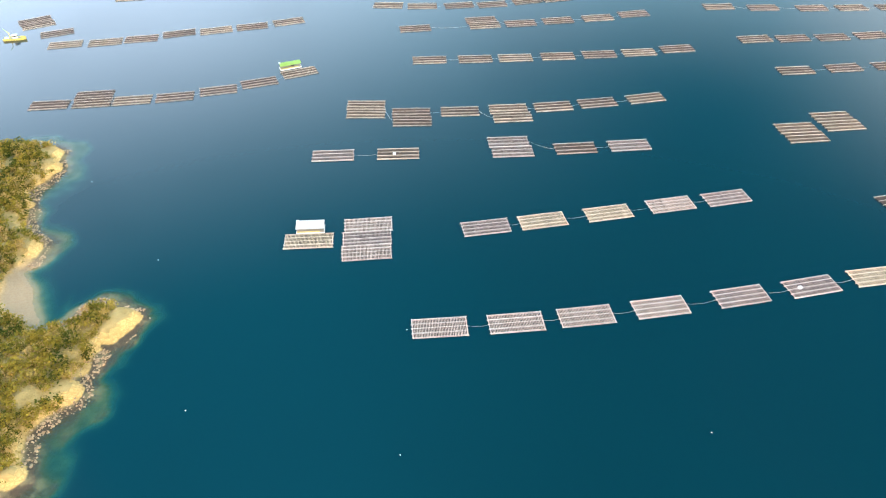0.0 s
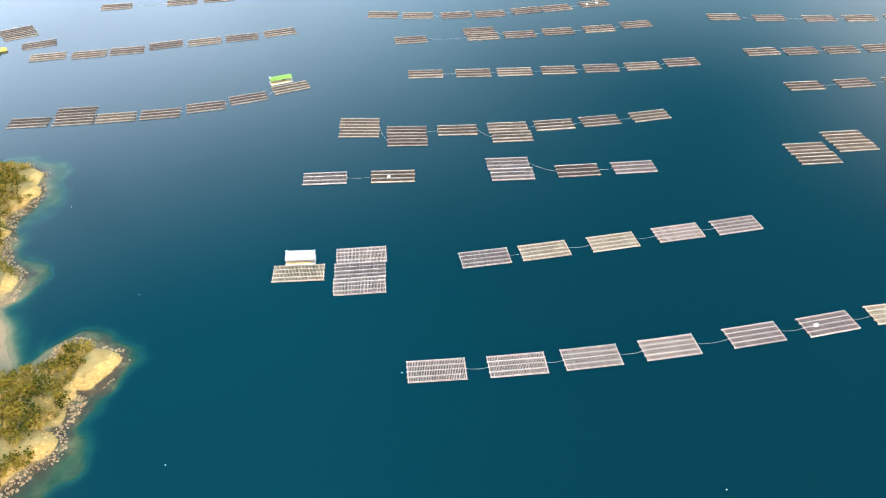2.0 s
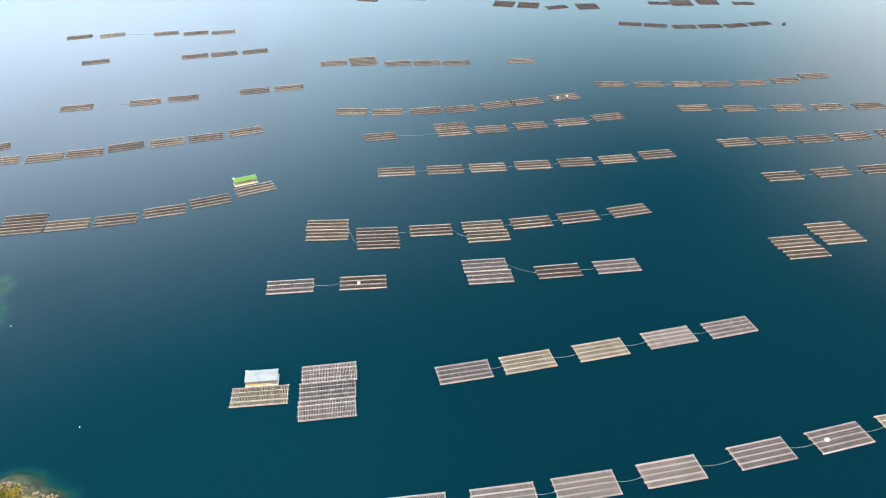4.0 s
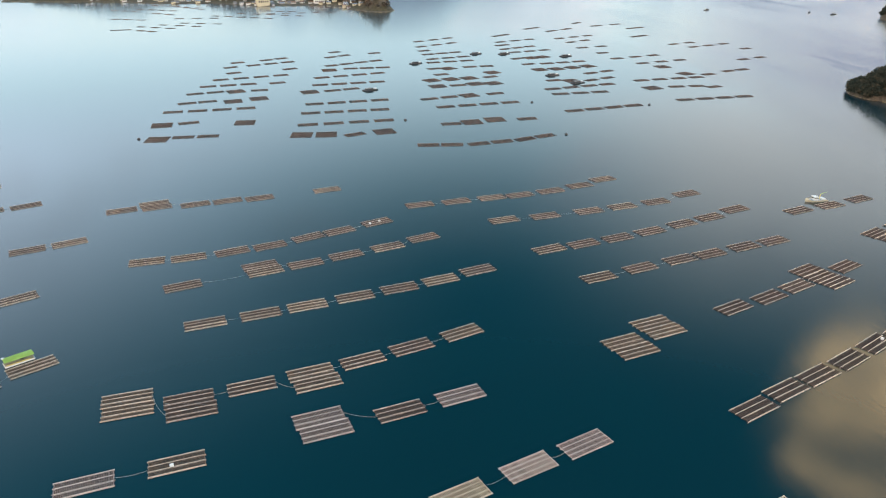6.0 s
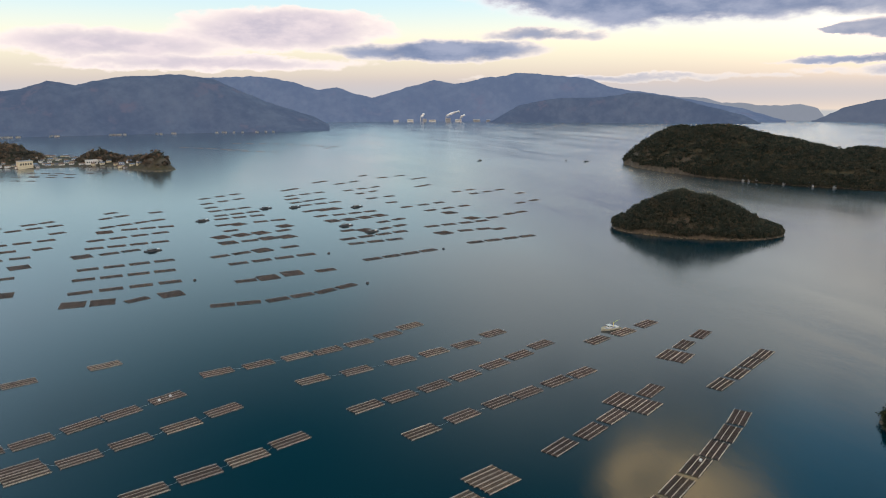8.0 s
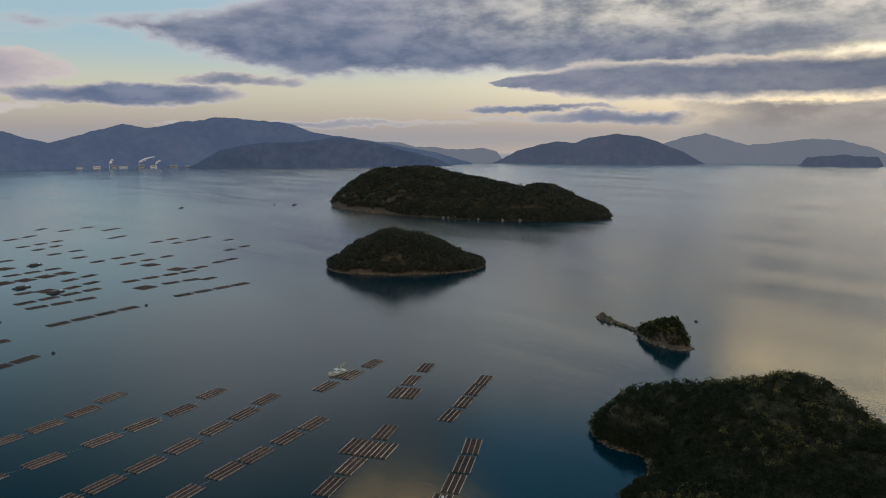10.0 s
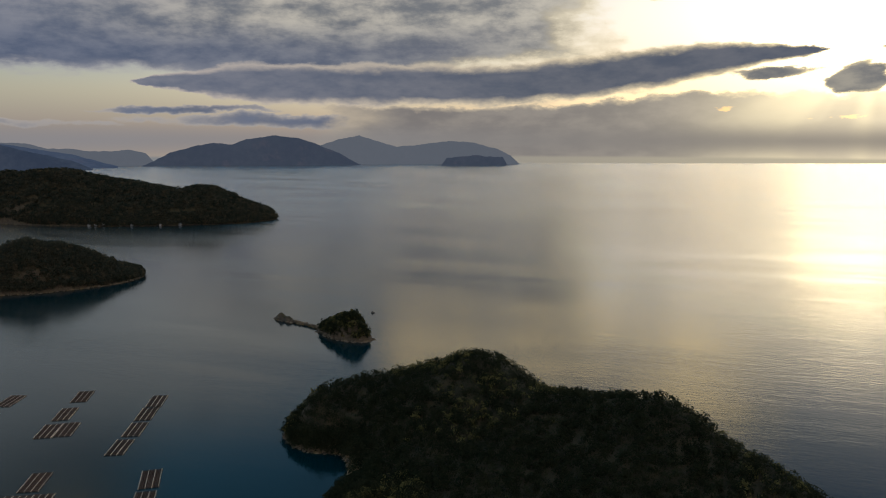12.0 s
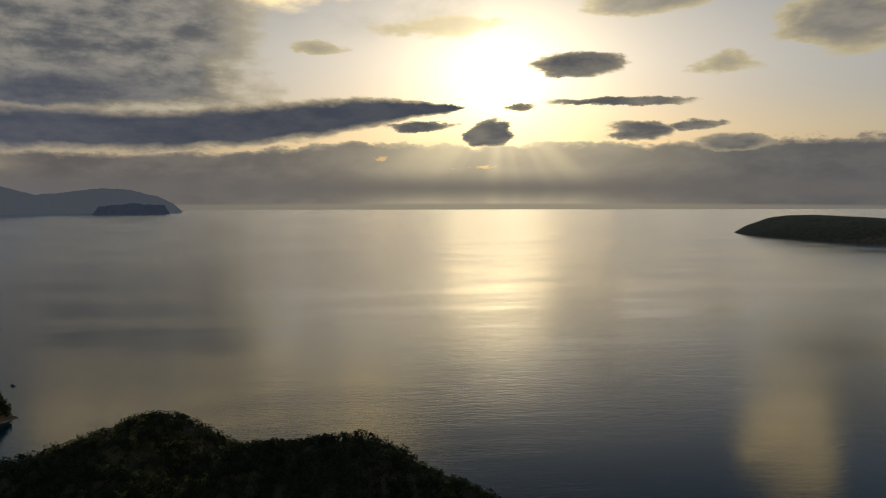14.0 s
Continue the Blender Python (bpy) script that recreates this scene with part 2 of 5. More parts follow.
sun = new("sun", bpy.data.lights.new("sun", "SUN"))
sun.data.energy, sun.data.angle, sun.data.color = 0.014, radians(9.0), (1.0, 0.68, 0.30)
to_sun = Vector((math.sin(radians(SUN_AZ)) * math.cos(radians(SUN_EL)), math.cos(radians(SUN_AZ)) * math.cos(radians(SUN_EL)), math.sin(radians(SUN_EL))))
sun.matrix_world = look(to_sun * 900, (0, 0, 0))


# ---------------------------------------------------------------- materials
def material(name):
    m = bpy.data.materials.new(name)
    m.use_nodes = True
    return m, Nodes(m.node_tree)


def finish(m, n, shader):
    out = n.tree.nodes.new("ShaderNodeOutputMaterial")
    n.tree.links.new(shader, out.inputs[0])
    return m


def surface(name, dark_c, light_c, scale, rough=0.85, bump=0.3, bump_size=0.05, random_amount=0.0, metal=0.0, fine=8.0):
    """A two-scale mottled surface; random_amount varies it from object to object."""
    m, n = material(name)
    p = n.where()
    big = n.noise(p, scale, 4.0, 0.6)
    small = n.noise(p, scale * fine, 3.0, 0.6)
    f = n.math("MULTIPLY_ADD", small, 0.5, n.mul(big, 0.6))
    f = n.smooth(f, 0.3, 0.8)
    col = n.mix(f, dark_c, light_c)
    if random_amount:
        r = n.node("ShaderNodeObjectInfo", "Random")
        v = n.math("MULTIPLY_ADD", r, random_amount, 1.0 - random_amount * 0.6)
        col = n.mix(1.0, col, n.node("ShaderNodeCombineColor", 0, {0: v, 1: v, 2: v}), "MULTIPLY")
    nb = n.bump(small, bump, bump_size)
    return finish(m, n, n.node("ShaderNodeBsdfPrincipled", 0, {"Base Color": col, "Roughness": rough, "Metallic": metal, "Normal": nb}))


def water_material():
    m, n = material("sea_water")
    p = n.where()
    shallow = n.node("ShaderNodeAttribute", "Fac", attribute_name="shallow")
    across = {"Vector": p, "Rotation": (0, 0, radians(76))}
    patch = n.smooth(n.noise(n.node("ShaderNodeMapping", 0, {**across, "Scale": (3.0, 1.0, 1.0)}, vector_type="TEXTURE"), 0.008, 3.0, 0.55, 0.3), 0.30, 0.70, 0.25, 1.0)
    slick = n.smooth(n.noise(n.node("ShaderNodeMapping", 0, {**across, "Scale": (7.0, 1.0, 1.0)}, vector_type="TEXTURE"), 0.020, 4.0, 0.55, 0.5), 0.55, 0.66)
    # the breeze reaches the open water east of the rafts
    sep = n.tree.nodes.new("ShaderNodeSeparateXYZ")
    n.tree.links.new(p, sep.inputs[0])
    breeze = n.smooth(n.math("MULTIPLY_ADD", sep.outputs[0], 0.9, n.mul(sep.outputs[1], -0.35)), -20.0, 330.0, 0.10, 1.0)
    rough = n.mul(n.mul(patch, breeze), n.math("MULTIPLY_ADD", slick, -0.8, 1.0))
    # far out the wind has the whole surface
    far_out = n.smooth(n.node("ShaderNodeVectorMath", "Value", {0: p}, operation="LENGTH"), 650.0, 1700.0)
    long_p = n.node("ShaderNodeMapping", 0, {**across, "Scale": (3.2, 1.0, 1.0)}, vector_type="TEXTURE")
    swell = n.noise(long_p, 0.09, 3.0, 0.5)
    ripple = n.noise(long_p, 0.40, 4.0, 0.6)
    h = n.math("MULTIPLY_ADD", ripple, 0.65, n.mul(swell, 0.6))
    nb = n.bump(h, n.mul(n.math("MULTIPLY_ADD", rough, 0.36, 0.02), n.math("MULTIPLY_ADD", far_out, -0.85, 1.0)), 0.55)
    tint = n.mix(n.noise(p, 0.004, 3.0), (0.0003, 0.019, 0.028), (0.0004, 0.0235, 0.0325))
    tint = n.mix(n.smooth(shallow, 0.02, 0.5), tint, (0.010, 0.085, 0.075))
    body = n.node("ShaderNodeBsdfDiffuse", 0, {"Color": tint, "Normal": nb})
    clear = n.mix(n.smooth(shallow, 0.1, 0.85), (0.14, 0.60, 0.54), (0.85, 0.92, 0.86))
    see = n.node("ShaderNodeBsdfTransparent", 0, {"Color": clear})
    under = n.node("ShaderNodeMixShader", 0, {0: n.smooth(shallow, 0.02, 0.75, 0.0, 0.95), 1: body, 2: see})
    gloss = n.node("ShaderNodeBsdfGlossy", 0, {"Color": (1, 1, 1, 1), "Roughness": n.math("MULTIPLY_ADD", far_out, 0.09, n.math("MULTIPLY_ADD", rough, 0.10, 0.075)), "Normal": nb})
    facing = n.node("ShaderNodeLayerWeight", "Facing", {"Blend": 0.5, "Normal": nb})
    fres = n.math("MULTIPLY_ADD", n.math("POWER", facing, 5.0), 0.98, 0.02)
    return finish(m, n, n.node("ShaderNodeMixShader", 0, {0: fres, 1: under, 2: gloss}))


def leaf_material(name, dark_c, mid_c, light_c, patch_scale=0.05):
    """Foliage: tint by plant (attribute), clumps of drier and greener growth, leaf by leaf variation."""
    m, n = material(name)
    p = n.where()
    tint = n.node("ShaderNodeAttribute", "Fac", attribute_name="tint")
    patch = n.noise(p, patch_scale, 3.0, 0.6)
    island = n.node("ShaderNodeNewGeometry", "Random Per Island")
    f = n.math("MULTIPLY_ADD", patch, 0.6, n.mul(tint, 0.65))
    col = n.mix(n.smooth(f, 0.25, 0.75), dark_c, mid_c)
    col = n.mix(n.smooth(tint, 0.62, 1.0), col, light_c)
    v = n.math("MULTIPLY_ADD", island, 0.4, 0.8)
    col = n.mix(1.0, col, n.node("ShaderNodeCombineColor", 0, {0: v, 1: v, 2: v}), "MULTIPLY")
    d = n.node("ShaderNodeBsdfDiffuse", 0, {"Color": col})
    t = n.node("ShaderNodeBsdfTranslucent", 0, {"Color": col})
    return finish(m, n, n.node("ShaderNodeMixShader", 0, {0: 0.5, 1: d, 2: t}))


def ground_material(name, rock_a, rock_b, soil_a, soil_b, wet=(0.035, 0.028, 0.02), sand=None):
    """Rock on steep faces, undergrowth on gentle ones, wet weed-grown rock at the tide line and below."""
    m, n = material(name)
    geo = n.tree.nodes.new("ShaderNodeNewGeometry")
    p = geo.outputs["Position"]
    sep = n.tree.nodes.new("ShaderNodeSeparateXYZ")
    n.tree.links.new(p, sep.inputs[0])
    nrm = n.tree.nodes.new("ShaderNodeSeparateXYZ")
    n.tree.links.new(geo.outputs["True Normal"], nrm.inputs[0])
    big, small = n.noise(p, 0.12, 5.0, 0.6), n.noise(p, 1.1, 5.0, 0.65)
    rock = n.mix(n.smooth(n.math("MULTIPLY_ADD", small, 0.6, n.mul(big, 0.5)), 0.35, 0.75), rock_a, rock_b)
    cracks = n.node("ShaderNodeTexVoronoi", "Distance", {"Vector": n.node("ShaderNodeMapping", 0, {"Vector": p, "Scale": (1.0, 1.0, 2.2)}), "Scale": 0.45, "Randomness": 1.0}, feature="DISTANCE_TO_EDGE")
    rock = n.mix(n.smooth(cracks, 0.0, 0.10, 0.55, 0.0), rock, rock_a)
    soil = n.mix(n.smooth(big, 0.35, 0.65), soil_a, soil_b)
    steep = n.smooth(n.math("MULTIPLY_ADD", small, 0.25, nrm.outputs[2]), 0.72, 0.92)
    low = n.smooth(n.math("MULTIPLY_ADD", small, -1.2, sep.outputs[2]), 1.2, 2.2)
    col = n.mix(n.mul(steep, low), rock, soil)
    tide = n.smooth(n.math("MULTIPLY_ADD", big, -1.4, sep.outputs[2]), -0.3, 0.3)
    weed = n.mix(n.smooth(big, 0.45, 0.6), wet, (0.19, 0.145, 0.07))
    col = n.mix(tide, weed, col)
    mottle = n.noise(p, 0.09, 5.0, 0.65)
    deep = n.smooth(n.math("MULTIPLY_ADD", mottle, 2.2, sep.outputs[2]), 0.0, -1.4)
    bed = n.mix(deep, n.mix(n.smooth(mottle, 0.4, 0.65), (0.06, 0.075, 0.025), (0.13, 0.13, 0.05)), (0.17, 0.22, 0.14))
    bed = n.mix(n.smooth(n.noise(p, 0.16, 4.0, 0.6), 0.55, 0.68), bed, (0.045, 0.065, 0.04))
    col = n.mix(n.smooth(n.math("MULTIPLY_ADD", small, 0.25, sep.outputs[2]), 0.0, -0.25), col, bed)
    if sand:
        away_from = n.node("ShaderNodeVectorMath", "Value", {0: p, 1: sand}, operation="DISTANCE")
        beach = n.mul(n.smooth(n.math("MULTIPLY_ADD", big, 9.0, away_from), 30.0, 18.0), n.smooth(sep.outputs[2], 2.6, 1.2))
        col = n.mix(beach, col, n.mix(small, (0.30, 0.195, 0.105), (0.43, 0.30, 0.175)))
    nb = n.bump(n.math("MULTIPLY_ADD", n.smooth(cracks, 0.0, 0.15), 0.10, n.math("MULTIPLY_ADD", small, 0.9, big)), 0.8, 0.9)
    return finish(m, n, n.node("ShaderNodeBsdfPrincipled", 0, {"Base Color": col, "Roughness": 0.9, "Normal": nb}))


def painted_haze_material(name, body, veil, amount):
    """Wooded far hills; the blue haze of kilometres of air is painted in as emission."""
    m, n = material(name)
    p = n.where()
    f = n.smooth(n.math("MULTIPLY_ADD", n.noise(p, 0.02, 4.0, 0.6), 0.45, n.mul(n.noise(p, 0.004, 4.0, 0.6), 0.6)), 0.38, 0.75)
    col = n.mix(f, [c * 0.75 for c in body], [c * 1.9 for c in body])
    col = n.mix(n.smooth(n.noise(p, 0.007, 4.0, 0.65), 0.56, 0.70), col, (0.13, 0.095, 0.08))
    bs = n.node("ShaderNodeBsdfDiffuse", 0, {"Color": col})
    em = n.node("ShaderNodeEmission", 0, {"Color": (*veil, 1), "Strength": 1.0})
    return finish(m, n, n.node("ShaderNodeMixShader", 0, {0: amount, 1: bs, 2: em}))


WATER = water_material()
# brown, dark and umber are weathered bamboo with the poles' own shade painted in
BAMBOO = [surface("weathered_bamboo_%s" % k, a, b, 0.25, 0.8, 0.2, 0.02, 0.5) for k, a, b in (
    ("pale", (0.36, 0.28, 0.24), (0.58, 0.465, 0.405)), ("tan", (0.13, 0.088, 0.060), (0.27, 0.19, 0.125)), ("brown", (0.056, 0.033, 0.025), (0.125, 0.078, 0.058)),
    ("mauve", (0.20, 0.155, 0.145), (0.36, 0.285, 0.265)), ("dark", (0.035, 0.022, 0.018), (0.10, 0.066, 0.053)), ("umber", (0.056, 0.035, 0.028), (0.15, 0.098, 0.076)),
    ("straw", (0.36, 0.29, 0.19), (0.58, 0.485, 0.35)))]
# pale, tan and worn: bleached wood, brightened in colour for the sky glint
LOGS = [surface("glint_bleached_log_%s" % k, a, b, 0.3, 0.35, 0.1, 0.02, 0.45) for k, a, b in (
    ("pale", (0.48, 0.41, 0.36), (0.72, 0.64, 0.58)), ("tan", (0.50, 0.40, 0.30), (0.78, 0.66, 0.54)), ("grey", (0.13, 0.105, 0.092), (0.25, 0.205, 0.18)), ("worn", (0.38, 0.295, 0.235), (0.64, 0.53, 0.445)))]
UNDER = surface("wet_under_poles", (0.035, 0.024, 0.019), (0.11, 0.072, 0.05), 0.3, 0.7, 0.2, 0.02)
ROPE = surface("mooring_rope_fibre", (0.30, 0.34, 0.33), (0.48, 0.52, 0.50), 1.5, 0.9)
# sandy rock and soil, their ochre deepened to carry the low golden sunlight
LEFT_GROUND = ground_material("sun_gilt_sandy_ground", (0.44, 0.25, 0.07), (0.76, 0.50, 0.18), (0.30, 0.20, 0.06), (0.46, 0.31, 0.11), (0.07, 0.048, 0.026), sand=(-266.0, 107.0, 0.0))
DARK_GROUND = ground_material("wooded_hill_ground", (0.055, 0.045, 0.033), (0.15, 0.12, 0.085), (0.035, 0.035, 0.018), (0.075, 0.06, 0.03))
EAST_GROUND = ground_material("headland_ground", (0.07, 0.055, 0.04), (0.17, 0.135, 0.095), (0.03, 0.03, 0.016), (0.06, 0.05, 0.026), sand=(221.0, 96.0, 0.0))
# olive scrub, yellowed in colour for the golden sunlight on it
SCRUB = leaf_material("sun_gilt_scrub_leaves", (0.070, 0.085, 0.015), (0.37, 0.275, 0.045), (0.50, 0.34, 0.13))
WOOD = leaf_material("evergreen_wood_leaves", (0.026, 0.036, 0.022), (0.052, 0.060, 0.036), (0.21, 0.195, 0.080))
# island leaves made paler and bluer, so their colour carries the air haze
WOOD_ISLE = leaf_material("hazed_island_wood_leaves", (0.047, 0.060, 0.049), (0.078, 0.083, 0.063), (0.125, 0.108, 0.075), 0.02)
# brown woods, lightened in colour to carry two kilometres of haze
WOOD_BROWN = leaf_material("hazed_brown_wood_leaves", (0.085, 0.085, 0.070), (0.145, 0.120, 0.095), (0.23, 0.16, 0.115), 0.01)
# the third colour is the haze, painted as a glow over the hills
HILLS_NEAR = painted_haze_material("haze_veiled_hills", (0.060, 0.066, 0.064), (0.062, 0.092, 0.172), 0.40)
HILLS_MID = painted_haze_material("hazy_wooded_hills", (0.075, 0.078, 0.074), (0.080, 0.116, 0.208), 0.52)
HILLS_EAST = painted_haze_material("hazy_eastern_hills", (0.050, 0.052, 0.050), (0.070, 0.090, 0.140), 0.60)
HILLS_FAR = painted_haze_material("hazy_far_hills", (0.05, 0.055, 0.07), (0.140, 0.155, 0.190), 0.8)


# ---------------------------------------------------------------- builders
def mesh_from(name, verts, faces, mat=None, smooth=False):
    me = bpy.data.meshes.new(name)
    me.from_pydata([tuple(v) for v in verts], [], [tuple(f) for f in faces])
    if smooth:
        me.polygons.foreach_set("use_smooth", [True] * len(me.polygons))
    if mat:
        me.materials.append(mat)
    me.update()
    return me


def part(name, bm, mat, parent=None, label="", m=None):
    """Links a bmesh or a finished mesh as one object, under a thing or a part."""
    if isinstance(bm, bmesh.types.BMesh):
        me = bpy.data.meshes.new(name)
        bm.to_mesh(me)
        bm.free()
    else:
        me = bm
    if mat and not me.materials:
        me.materials.append(mat)
    ob = new(name, me)
    if m is not None:
        ob.matrix_basis = m
    if parent is not None:
        ob.parent = parent
    if label:
        tagged(ob, label)
    return ob


def thing(name, label, category, m, group="", kind=""):
    ob = new(name)
    ob.matrix_basis = m
    return tagged(ob, label, category, group, kind)


def box(bm, x0, x1, y0, y1, z0, z1, bevel=0.0):
    vs = [bm.verts.new((x, y, z)) for z in (z0, z1) for y in (y0, y1) for x in (x0, x1)]
    fs = [bm.faces.new([vs[i] for i in f]) for f in ((0, 2, 3, 1), (4, 5, 7, 6), (0, 1, 5, 4), (2, 6, 7, 3), (0, 4, 6, 2), (1, 3, 7, 5))]
    if bevel:
        bmesh.ops.bevel(bm, geom=list({e for f in fs for e in f.edges}), offset=bevel, segments=1, affect="EDGES")
    return bm


def boxed(*a, **k):
    return box(bmesh.new(), *a, **k)


def rod(bm, p, q, r0, r1=None, sides=6):
    """A tapered pole from p to q."""
    p, q = Vector(p), Vector(q)
    r1 = r0 if r1 is None else r1
    u = (q - p).orthogonal().normalized()
    v = (q - p).normalized().cross(u)
    rings = [[bm.verts.new(c + r * (u * math.cos(a) + v * math.sin(a))) for a in (2 * math.pi * k / sides for k in range(sides))] for c, r in ((p, r0), (q, r1))]
    for k in range(sides):
        bm.faces.new((rings[0][k], rings[0][(k + 1) % sides], rings[1][(k + 1) % sides], rings[1][k]))
    bm.faces.new(rings[0][::-1])
    bm.faces.new(rings[1])
    return bm


def rodded(*a, **k):
    return rod(bmesh.new(), *a, **k)


def lattice(ix, iy, seed):
    h = (ix * 374761393 + iy * 668265263 + seed * 974634777) & 0x7FFFFFFF
    h = ((h ^ (h >> 13)) * 1274126177) & 0x7FFFFFFF
    return ((h ^ (h >> 16)) & 0xFFFF) / 65535.0


def fbm(x, y, size, octaves=4, seed=0):
    """Value noise in -1..1 over arrays, its largest bumps about size metres across."""
    total, amp, norm = 0.0, 1.0, 0.0
    x, y = np.asarray(x, float) / size, np.asarray(y, float) / size
    for o in range(octaves):
        ix, iy = np.floor(x).astype(np.int64), np.floor(y).astype(np.int64)
        fx, fy = x - ix, y - iy
        fx, fy = fx * fx * (3 - 2 * fx), fy * fy * (3 - 2 * fy)
        a, b = lattice(ix, iy, seed + o), lattice(ix + 1, iy, seed + o)
        c, d = lattice(ix, iy + 1, seed + o), lattice(ix + 1, iy + 1, seed + o)
        total = total + amp * ((a * (1 - fx) + b * fx) * (1 - fy) + (c * (1 - fx) + d * fx) * fy - 0.5) * 2
        norm += amp
        x, y, amp = x * 2.03 + 17.1, y * 2.03 + 9.7, amp * 0.5
    return total / norm


def terrain(name, height, x0, x1, y0, y1, step, mat, floor=-1.5):
    """A ground sheet from a height function; cells wholly below the floor are left out."""
    nx, ny = int((x1 - x0) / step) + 1, int((y1 - y0) / step) + 1
    gx, gy = np.meshgrid(np.linspace(x0, x1, nx), np.linspace(y0, y1, ny))
    z = height(gx, gy)
    idx = np.arange(nx * ny).reshape(ny, nx)
    quads = np.stack([idx[:-1, :-1], idx[:-1, 1:], idx[1:, 1:], idx[1:, :-1]], -1).reshape(-1, 4)
    keep = z.ravel()[quads].max(1) > floor
    quads = quads[keep]
    used, inv = np.unique(quads, return_inverse=True)
    pts = np.stack([gx.ravel(), gy.ravel(), z.ravel()], 1)[used]
    me = mesh_from(name, pts, inv.reshape(-1, 4), mat, True)
    return new(name, me)


def fast_mesh(name, verts, quads, mat, tint=None):
    me = bpy.data.meshes.new(name)
    me.vertices.add(len(verts))
    me.vertices.foreach_set("co", np.asarray(verts, np.float32).ravel())
    me.loops.add(quads.size)
    me.loops.foreach_set("vertex_index", quads.astype(np.int32).ravel())
    me.polygons.add(len(quads))
    me.polygons.foreach_set("loop_start", np.arange(0, quads.size, 4, dtype=np.int32))
    if tint is not None:
        a = me.attributes.new("tint", "FLOAT", "POINT")
        a.data.foreach_set("value", np.asarray(tint, np.float32))
    me.materials.append(mat)
    me.update(calc_edges=True)
    return me


def leaf_cloud(rng, count, leaf, squash=0.8):
    """Leaf blades round one crown of unit radius: uneven lobes with gaps between them. Returns (count, 4, 3)."""
    lobes = rng.normal(size=(6, 3)) * (0.42, 0.42, 0.30) + (0, 0, 0.05)
    size = rng.uniform(0.42, 0.68, 6)
    pick = rng.integers(0, 6, count)
    d = rng.normal(size=(count, 3))
    d /= np.linalg.norm(d, axis=1)[:, None]
    d[:, 2] = np.where(d[:, 2] < -0.35, -d[:, 2], d[:, 2])
    c = lobes[pick] + d * (size[pick] * rng.uniform(0.75, 1.05, count))[:, None]
    c[:, 2] *= squash
    nrm = d + rng.normal(size=(count, 3)) * 0.45
    nrm /= np.linalg.norm(nrm, axis=1)[:, None]
    u = np.cross(nrm, rng.normal(size=(count, 3)))
    u /= np.linalg.norm(u, axis=1)[:, None]
    v = np.cross(nrm, u)
    s = leaf * rng.uniform(0.7, 1.3, count)[:, None]
    a = rng.uniform(0.6, 1.0, count)[:, None]
    return np.stack([c - u * s, c - v * s * a, c + u * s, c + v * s * a], 1)


def wood(name, points, radius, mat, leaves=45, leaf=0.22, seed=1, squash=0.85, tint=None):
    """Plants at points (x, y, z of the ground), with crown radii, as one mesh of leaf blades."""
    rng = np.random.default_rng(seed)
    kinds = [leaf_cloud(rng, leaves, leaf, squash) for _ in range(7)]
    n = len(points)
    pick = rng.integers(0, 7, n)
    turn = rng.uniform(0, 2 * np.pi, n)
    base = np.stack(kinds)[pick]
    ca, sa = np.cos(turn)[:, None, None], np.sin(turn)[:, None, None]
    x = base[..., 0] * ca - base[..., 1] * sa
    y = base[..., 0] * sa + base[..., 1] * ca
    tall = rng.uniform(0.85, 1.25, n)
    r = radius[:, None, None]
    out = np.stack([points[:, 0, None, None] + x * r, points[:, 1, None, None] + y * r,
                    points[:, 2, None, None] + (base[..., 2] + 0.62) * r * tall[:, None, None]], -1)
    verts = out.reshape(-1, 3)
    if tint is None:
        tint = rng.uniform(0, 1, n)
    t = np.repeat(tint, leaves * 4)
    quads = np.arange(len(verts)).reshape(-1, 4)
    me = fast_mesh(name, verts, quads, mat, t)
    return new(name, me)


def scatter(rng, height, x0, x1, y0, y1, n, low, keep=None):
    x, y = rng.uniform(x0, x1, n), rng.uniform(y0, y1, n)
    z = height(x, y)
    ok = z > low
    if keep is not None:
        ok &= keep(x, y, z)
    return np.stack([x, y, z], 1)[ok]


def polyline_distance(x, y, pts, closed=True):
    """Signed distance to an outline: positive inside."""
    x, y = np.asarray(x, float), np.asarray(y, float)
    best = np.full(x.shape, 1e9)
    inside = np.zeros(x.shape, bool)
    for (ax, ay), (bx, by) in zip(pts, pts[1:] + pts[:1]):
        ex, ey = bx - ax, by - ay
        t = np.clip(((x - ax) * ex + (y - ay) * ey) / (ex * ex + ey * ey), 0, 1)
        best = np.minimum(best, np.hypot(x - ax - t * ex, y - ay - t * ey))
        cross = ((ay > y) != (by > y)) & (x < (bx - ax) * (y - ay) / (by - ay + 1e-12) + ax)
        inside ^= cross
    return np.where(inside, best, -best)


